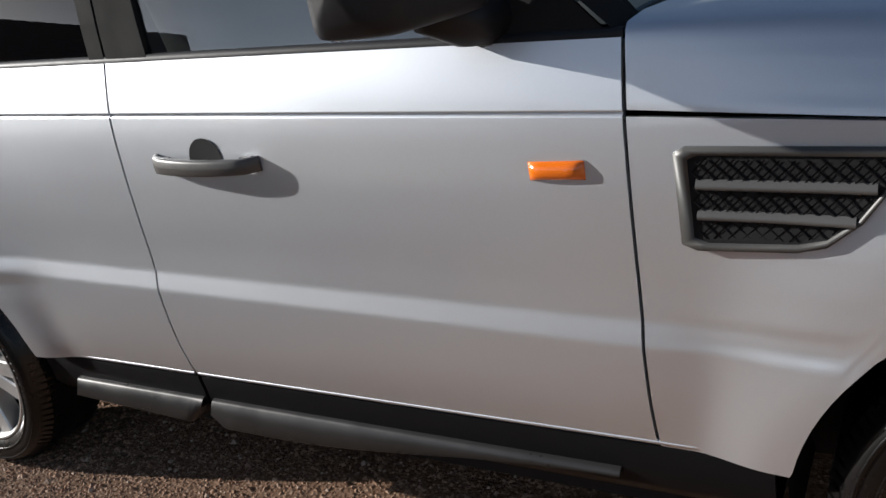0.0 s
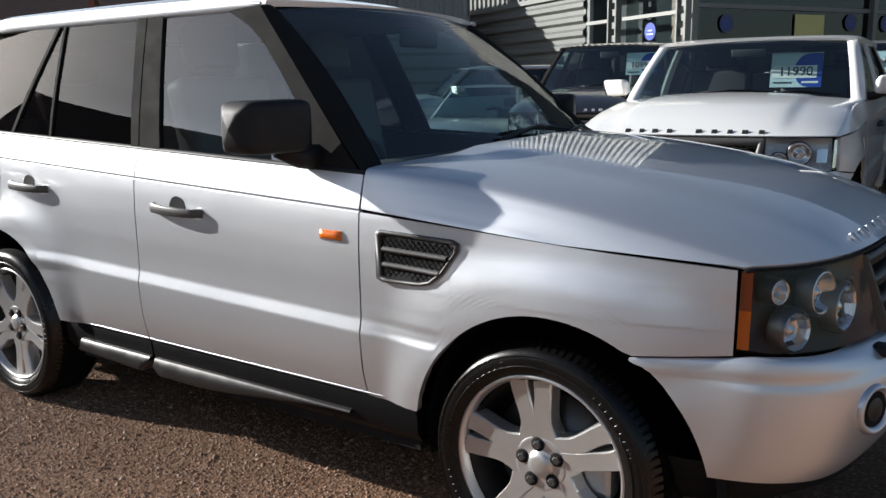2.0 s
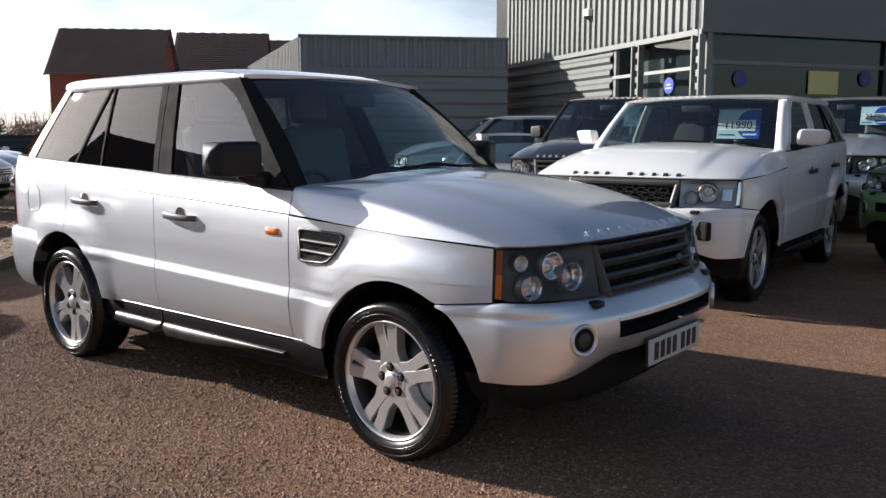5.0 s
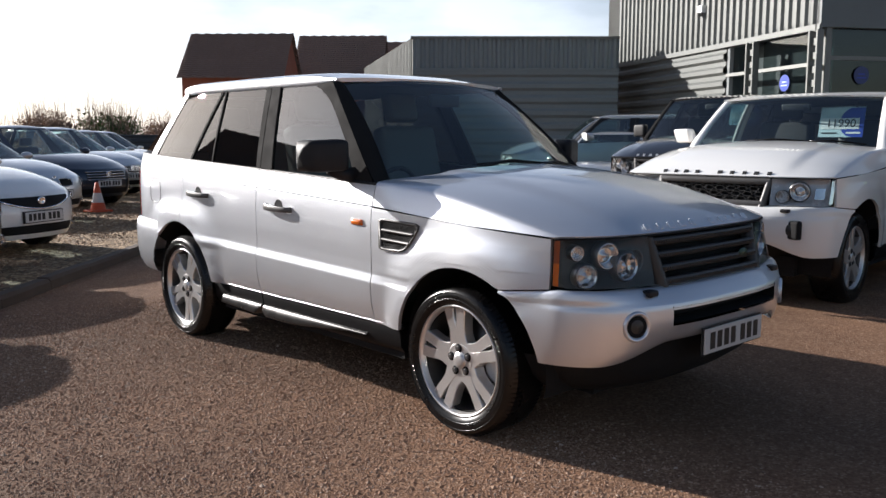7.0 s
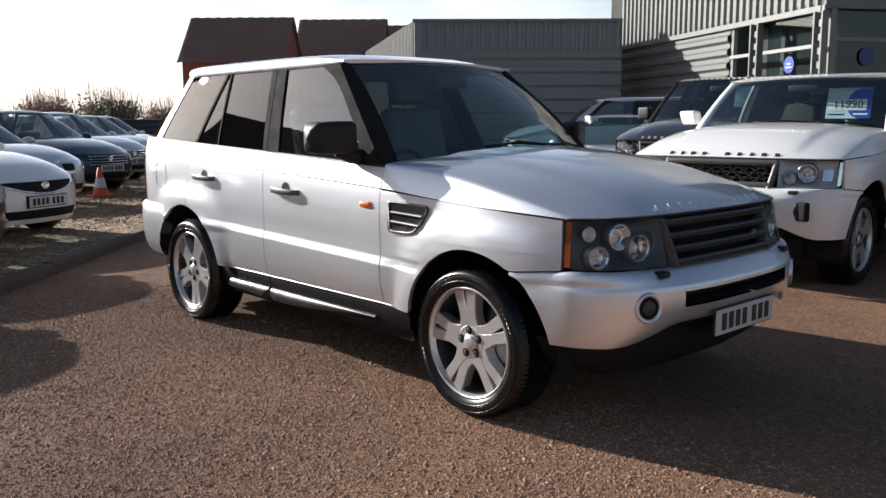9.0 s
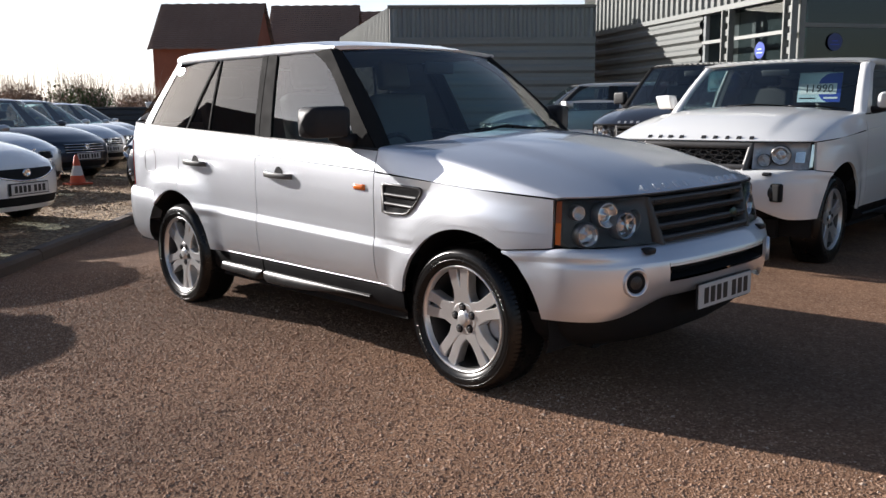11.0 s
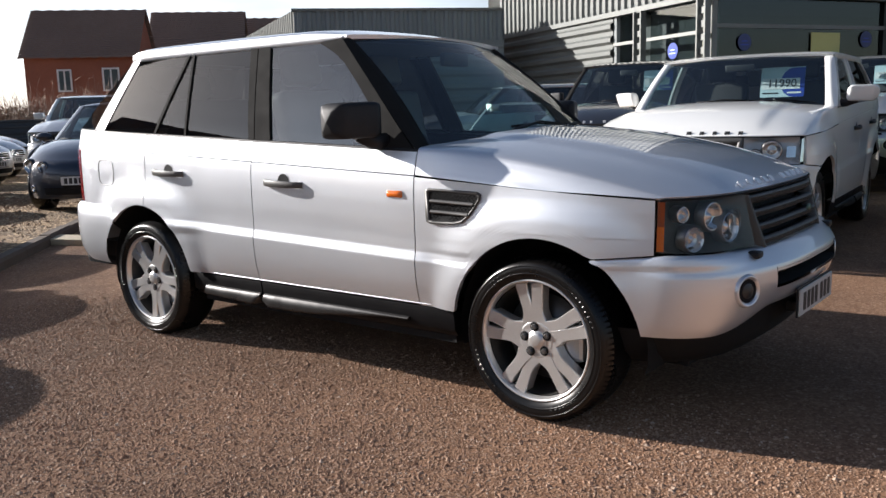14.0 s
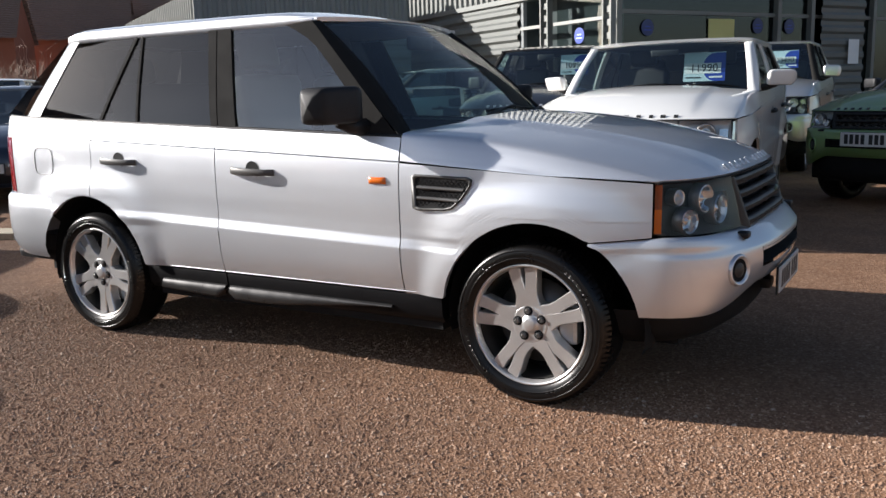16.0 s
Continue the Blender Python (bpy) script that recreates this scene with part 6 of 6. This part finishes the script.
DISC = [(0.17 * math.cos(w), 0.17 * math.sin(w)) for w in spread(0, 2 * math.pi * 23 / 24, 24)]
for wall, s, z in (("side", 1.12, 2.48), ("front", 1.05, 2.58), ("front", 4.35, 2.66), ("front", 5.4, 2.66)):
    # front discs and their print take darker blues, dimmed as if behind the glass
    sticker("round_sticker", wall, s, z, DISC, BLUE if wall == "side" else DIMBLUE, "round blue sticker on showroom glass")
    sticker("sticker_line", wall, s, z + 0.02, [(-0.07, -0.012), (0.07, -0.012), (0.07, 0.012), (-0.07, 0.012)], SKYBLUE if wall == "side" else BLUE, "pale line of print on a blue sticker", "print", -0.071)
    sticker("sticker_line", wall, s, z - 0.05, [(-0.10, -0.012), (0.10, -0.012), (0.10, 0.012), (-0.10, 0.012)], SKYBLUE if wall == "side" else BLUE, "pale line of print on a blue sticker", "print", -0.071)
sticker("yellow_notice", "front", 3.2, 2.55, [(-0.40, -0.24), (0.40, -0.24), (0.40, 0.24), (-0.40, 0.24)], plain("notice_yellow", (0.62, 0.60, 0.22), 0.6), "yellow notice sheet on showroom glass", "notice", -0.075)
sticker("white_notice", "front", 7.5, 2.08, [(-0.2, -0.29), (0.2, -0.29), (0.2, 0.29), (-0.2, 0.29)], CARD, "white notice fixed to dark cladding", "notice", 0.12)
lampbox = thing("wall_lamp", Matrix.Translation(C0 + DA * 4.35 + OA * 0.06 + Vector((0, 0, 4.4))), "small pale floodlight on ribbed cladding", "lamp")
box("lamp_body", -0.12, 0.12, -0.12, 0.06, -0.09, 0.09, WHITE, lampbox, "", 0.02, 2, Matrix.Rotation(math.atan2(DA.y, DA.x), 4, "Z"))
box("lamp_bracket", -0.03, 0.03, -0.05, 0.12, -0.16, -0.08, FRAME, lampbox, "", 0.01, 2, Matrix.Rotation(math.atan2(DA.y, DA.x), 4, "Z"))
# inside and roof
INSIDE = plain("inside_wall", (0.24, 0.26, 0.26), 0.8)
# added wall that stops sky showing through the front glass
slab("partition", C0, DF, OF, 0.0, LF, 0.1, 3.5, -3.2, -3.1, INSIDE, shop)
# added pale sheet close behind the panes, to lighten the side windows
slab("window_blind", C0, DA, OA, 0.14, 3.2, 0.1, 3.38, -0.50, -0.46, plain("pale_grey_backing", (0.22, 0.23, 0.23), 0.8, 0, 5, 0.2), shop)
slab("inner_ceiling", C0, DF, OF, 0.0, LF, 3.5, 3.58, -9.0, -0.2, INSIDE, shop)
ri = [C0 + OA * -0.5 + OF * -0.5, C0 + DF * LF, C0 + DF * LF - OF * 12, C0 - OF * 12]
slab("back_wall", C0, DF, OF, 0.0, LF, 0.0, 7.6, -9.2, -9.0, INSIDE, shop)
slab("flat_roof", C0, DF, OF, 0.0, LF, 7.5, 7.6, -12.0, 0.0, FRAME, shop)
slab("shop_floor", C0, DF, OF, 0.0, LF, 0.0, 0.1, -9.0, -0.2, plain("shop_floor_tile", (0.3, 0.29, 0.28), 0.3), shop)
# low annexe
E0, E1 = Vector((-14.95, 11.75, 0)), Vector((-11.2, 15.85, 0))
DE = (E1 - E0).normalized()
OE = Vector((DE.y, -DE.x, 0))
LE = (E1 - E0).length
annexe = thing("annexe", Matrix(), "low grey annexe with profiled cladding", "building", "", "structure")
ribbed("upper_cladding", E0, DE, LE, 3.2, 4.02, OE, 0.24, 0.045, True, ANNEXE, annexe)
ribbed("lower_cladding", E0, DE, LE, 0, 3.2, OE, 0.36, 0.05, False, ANNEXE, annexe)
slab("flashing", E0, DE, OE, 0.0, LE, 3.17, 3.23, -0.02, 0.07, ANNEXE, annexe)
slab("coping", E0, DE, OE, -0.05, LE, 4.0, 4.07, -0.3, 0.08, FRAME, annexe)
DS = DA
OS = Vector((DS.y, -DS.x, 0))
if OS.y > 0:
    OS = -OS
ribbed("side_cladding", E0, DS, 10, 0.0, 4.02, OS, 0.24, 0.045, True, CLAD, annexe)
up_ = Vector((0, 0, 3.98))
solid("roof_sheet", [E0 + up_, E1 + up_, E1 + DA * 9 + up_, E0 + DA * 9 + up_], [(0, 1, 2, 3)], FRAME, annexe)

# ---- houses beyond ----
BRICK = plain("red_brick", (0.30, 0.105, 0.06), 0.8, 0, 8, 0.2)
TILE = plain("brown_roof_tile", (0.215, 0.150, 0.125), 0.75, 0, 6, 0.3)
WHITEFRAME = plain("white_window_frame", (0.75, 0.75, 0.73), 0.5)


def house(p, az, length, depth, eave, ridge, label):
    """p: the near end of the front wall; the front runs along az."""
    d = Vector((math.cos(radians(az)), math.sin(radians(az)), 0))
    n = Vector((-d.y, d.x, 0))
    h = thing("house", Matrix(), label, "house", "houses beyond the yard")
    P_ = lambda s, t, z: p + d * s + n * t + Vector((0, 0, z))
    solid("wall", [P_(0, 0, 0), P_(length, 0, 0), P_(length, depth, 0), P_(0, depth, 0), P_(0, 0, eave), P_(length, 0, eave), P_(length, depth, eave), P_(0, depth, eave), P_(0, depth / 2, ridge - 0.15), P_(length, depth / 2, ridge - 0.15)],
          [(0, 1, 5, 4), (2, 3, 7, 6), (0, 4, 8, 7, 3), (1, 2, 6, 9, 5)], BRICK, h)
    for t0, t1 in ((-0.35, depth / 2), (depth + 0.35, depth / 2)):
        rows = 22
        verts, faces = [], []
        cols = int(length / 0.30)
        for r in range(rows + 1):
            f = r / rows
            z = eave - 0.2 + (ridge - eave + 0.2) * f
            for lift in (0.0, 0.10):
                for c in range(cols + 1):
                    s = -0.2 + (length + 0.4) * c / cols
                    verts.append(P_(s, t0 + (t1 - t0) * f, z + lift + (0.04 if c % 2 else 0)))
        w = cols + 1
        for r in range(rows):
            for c in range(cols):
                top, nxt = (2 * r + 1) * w + c, (2 * r + 2) * w + c
                faces.append((top, top + 1, nxt + 1, nxt))
                faces.append(((2 * r) * w + c, (2 * r) * w + c + 1, top + 1, top))
        tagged(solid("roof", verts, faces, TILE, h, "brown tiled roof"))
    return h, P_


def house_window(h, P_, s, z, w, hh):
    f = lambda s0, s1, z0, z1, t0, t1, nm, mt: solid(nm, [P_(a, b, c) for a in (s0, s1) for b in (t0, t1) for c in (z0, z1)], [(0, 1, 3, 2), (4, 6, 7, 5), (0, 4, 5, 1), (2, 3, 7, 6), (0, 2, 6, 4), (1, 5, 7, 3)], mt, h)
    f(s - w / 2, s + w / 2, z, z + hh, -0.02, 0.0, "window_pane", TEAL)
    for a, b in ((s - w / 2, s - w / 2 + 0.09), (s - 0.04, s + 0.04), (s + w / 2 - 0.09, s + w / 2)):
        f(a, b, z, z + hh, -0.06, -0.02, "window_frame", WHITEFRAME)
    for a, b in ((z, z + 0.09), (z + hh - 0.09, z + hh)):
        f(s - w / 2 + 0.09, s + w / 2 - 0.09, a, b, -0.055, -0.02, "window_frame", WHITEFRAME)
h1, P1 = house(Vector((-44.15, 19.35, 0)), 46, 5.8, 5.5, 4.95, 7.6, "red brick house with brown tiled roof")
house_window(h1, P1, 2.0, 3.0, 0.75, 1.2)
house_window(h1, P1, 4.4, 3.0, 0.9, 1.25)
h2, P2 = house(Vector((-45.7, 28.1, 0)), 46, 5.6, 5.5, 5.3, 8.3, "red brick house set back, brown tiled roof")
h3, P3 = house(Vector((-43.7, 33.75, 0)), 46, 4.2, 5.5, 5.1, 8.15, "red brick house with lower tiled roof")
# houses behind the camera, which the car's windows mirror
house(Vector((-25.5, -24.0, 0)), 115, 12.5, 9.0, 8.6, 13.7, "brick house across the road")
house(Vector((-12.0, -37.0, 0)), 135, 13.0, 9.0, 5.4, 9.2, "brick house across the road")
house(Vector((2.0, -40.0, 0)), 160, 11.0, 8.0, 5.0, 8.0, "brick house across the road")

# ---- fence and hedge ----
FENCE = plain("blue_grey_fence", (0.05, 0.06, 0.075), 0.5, 0.3)
fa, fb = Vector((-34.0, 2.0, 0)), Vector((-28.2, 19.2, 0))
fence = thing("fence", Matrix(), "dark blue grey sheet fence behind the cars", "fence", "", "structure")
fd = (fb - fa).normalized()
fo = Vector((fd.y, -fd.x, 0))
ribbed("fence_sheet", fa, fd, (fb - fa).length, 0.0, 1.5, fo, 0.22, 0.04, False, FENCE, fence)

BARK = plain("twig_brown", (0.30, 0.21, 0.16), 0.9)
LEAF = plain("hedge_leaf", (0.09, 0.13, 0.045), 0.7)
DRY = plain("dry_leaf", (0.34, 0.235, 0.17), 0.85)


def bush(p, w, h, leaf, n, seed, label):
    """A tangle of stems with small leaves, thinner towards the top."""
    rng = random.Random(seed)
    b = thing("bush", Matrix.Translation(p), label, "bush", "hedge bushes")
    vv, ff = [], []
    for k in range(int(420 * w / 3)):
        x, y = rng.uniform(-w / 2, w / 2), rng.uniform(-0.7, 0.7)
        q = Vector((x, y, 0))
        top = h * rng.uniform(0.45, 1.0 if rng.random() < 0.93 else 1.3)
        d = Vector((rng.uniform(-0.25, 0.25), rng.uniform(-0.2, 0.2), 1))
        r = 0.03
        for j in range(4):
            e = q + d * top / 4 + Vector((rng.uniform(-0.15, 0.15), rng.uniform(-0.1, 0.1), 0))
            i = len(vv)
            for c, rr in ((q, r), (e, r * 0.62)):
                vv += [c + Vector((rr, 0, 0)), c + Vector((-rr * 0.5, rr * 0.87, 0)), c + Vector((-rr * 0.5, -rr * 0.87, 0))]
            ff += [(i, i + 1, i + 4, i + 3), (i + 1, i + 2, i + 5, i + 4), (i + 2, i, i + 3, i + 5)]
            q, r = e, r * 0.62
            if j and rng.random() < 0.9:
                t = q + Vector((rng.uniform(-0.6, 0.6), rng.uniform(-0.4, 0.4), rng.uniform(0.1, 0.6)))
                i = len(vv)
                vv += [q + Vector((0.012, 0, 0)), q + Vector((-0.012, 0, 0)), t]
                ff += [(i, i + 1, i + 2)]
    solid("stem_tangle", vv, ff, BARK, b)
    vv, ff = [], []
    for k in range(n):
        x = rng.uniform(-w / 2, w / 2)
        top = h * (0.72 + 0.42 * noise.noise(Vector((x * 0.8 + seed * 3.1, seed, 0))) + 0.22 * noise.noise(Vector((x * 3.1, seed, 7))))
        z = top * rng.random() ** 0.7
        if rng.random() < 0.55 * (z / top) ** 3:
            continue
        c = Vector((x, rng.uniform(-0.8, 0.8), z))
        u = Vector((rng.uniform(-1, 1), rng.uniform(-1, 1), rng.uniform(-1, 1))).normalized() * rng.uniform(0.03, 0.08)
        v = u.orthogonal().normalized() * u.length * 0.7
        i = len(vv)
        vv += [c - u, c + v, c + u, c - v]
        ff.append((i, i + 1, i + 2, i + 3))
    tagged(solid("leaves", vv, ff, leaf, b), kind="stuff")


hn = Vector((-fd.y, fd.x, 0))
for k in range(-2, 11):
    p = fa - fd * 4 + fd * (2.5 * k) + hn * 3.0
    bush(p, 3.6, 2.65 + 0.35 * math.sin(k * 1.7), DRY if k != 5 else LEAF, 7600, k + 3, "dense brown winter hedge" if k != 5 else "green bush in a winter hedge")

# ---- loose chippings on the tarmac near the silver car ----
def chippings(x0, x1, y0, y1, n, seed, axes=None, size=(0.0028, 0.0072), lift=0.0, name="loose_chippings", tones=((0.17, 0.094, 0.058), (0.41, 0.245, 0.156), (0.61, 0.41, 0.285), (0.87, 0.72, 0.58)), label="loose brown stone chippings scattered on tarmac"):
    rng = np.random.default_rng(seed)
    m, t, p = material(name + "_stone")
    geo = t.nodes.new("ShaderNodeNewGeometry")
    tone = ramp_node(t, geo.outputs["Random Per Island"], list(zip((0.0, 0.55, 0.9, 1.0), tones)))
    grain = noise_node(t, 300, 3, 0.6, place_node(t))
    t.links.new(mixed(t, grain.outputs["Fac"], tone.outputs[0], (0.285, 0.180, 0.120)), p.inputs["Base Color"])
    p.inputs["Roughness"].default_value = 0.85
    p.inputs["Specular IOR Level"].default_value = 0.2
    p.inputs["Diffuse Roughness"].default_value = 0.4
    c = np.stack([rng.uniform(x0, x1, n), rng.uniform(y0, y1, n)], 1)
    patch = np.array([noise.noise(Vector((x * 1.3, y * 1.3, 0.0))) for x, y in c])
    edge = np.minimum(np.minimum(c[:, 0] - x0, x1 - c[:, 0]), np.minimum(c[:, 1] - y0, y1 - c[:, 1]))
    c = c[rng.random(n) < (0.80 + 0.35 * patch) * np.minimum(1.0, edge / 0.8 + 0.02)]
    n = len(c)
    if axes:
        o, u, v = axes
        c = np.array(o)[None] + c[:, :1] * np.array(u)[None] + c[:, 1:] * np.array(v)[None]
    r = rng.uniform(size[0], size[1], n) * (1 + 0.8 * (rng.random(n) < 0.10))
    a = rng.uniform(0, 2 * math.pi, n)
    verts = np.zeros((n, 5, 3))
    for k in range(4):
        w = a + k * math.pi / 2 + rng.uniform(-0.4, 0.4, n)
        verts[:, k, 0], verts[:, k, 1], verts[:, k, 2] = c[:, 0] + r * np.cos(w), c[:, 1] + r * np.sin(w), lift - 0.001
    verts[:, 4, 0], verts[:, 4, 1], verts[:, 4, 2] = c[:, 0] + r * rng.uniform(-0.4, 0.4, n), c[:, 1] + r * rng.uniform(-0.4, 0.4, n), lift + r * rng.uniform(0.35, 0.75, n)
    base = np.arange(n)[:, None, None] * 5
    faces = (base + np.array([[0, 1, 4], [1, 2, 4], [2, 3, 4], [3, 0, 4]])[None]).reshape(-1, 3)
    ob = solid(name, verts.reshape(-1, 3), faces.tolist(), m, None, label)
    tagged(ob, "", "chippings", "", "stuff")


chippings(-4.4, 4.0, -3.8, -0.2, 300000, 5, None, (0.0036, 0.0085))

chippings(-1.5, 11.0, 0.16, 7.5, 42000, 9, ((K0.x, K0.y), (KD.x, KD.y), (KN.x, KN.y)), (0.011, 0.026), 0.084, "gravel_stones",
          ((0.07, 0.042, 0.022), (0.24, 0.155, 0.085), (0.46, 0.34, 0.21), (0.72, 0.62, 0.48)), "loose tan and brown gravel stones on the bed")
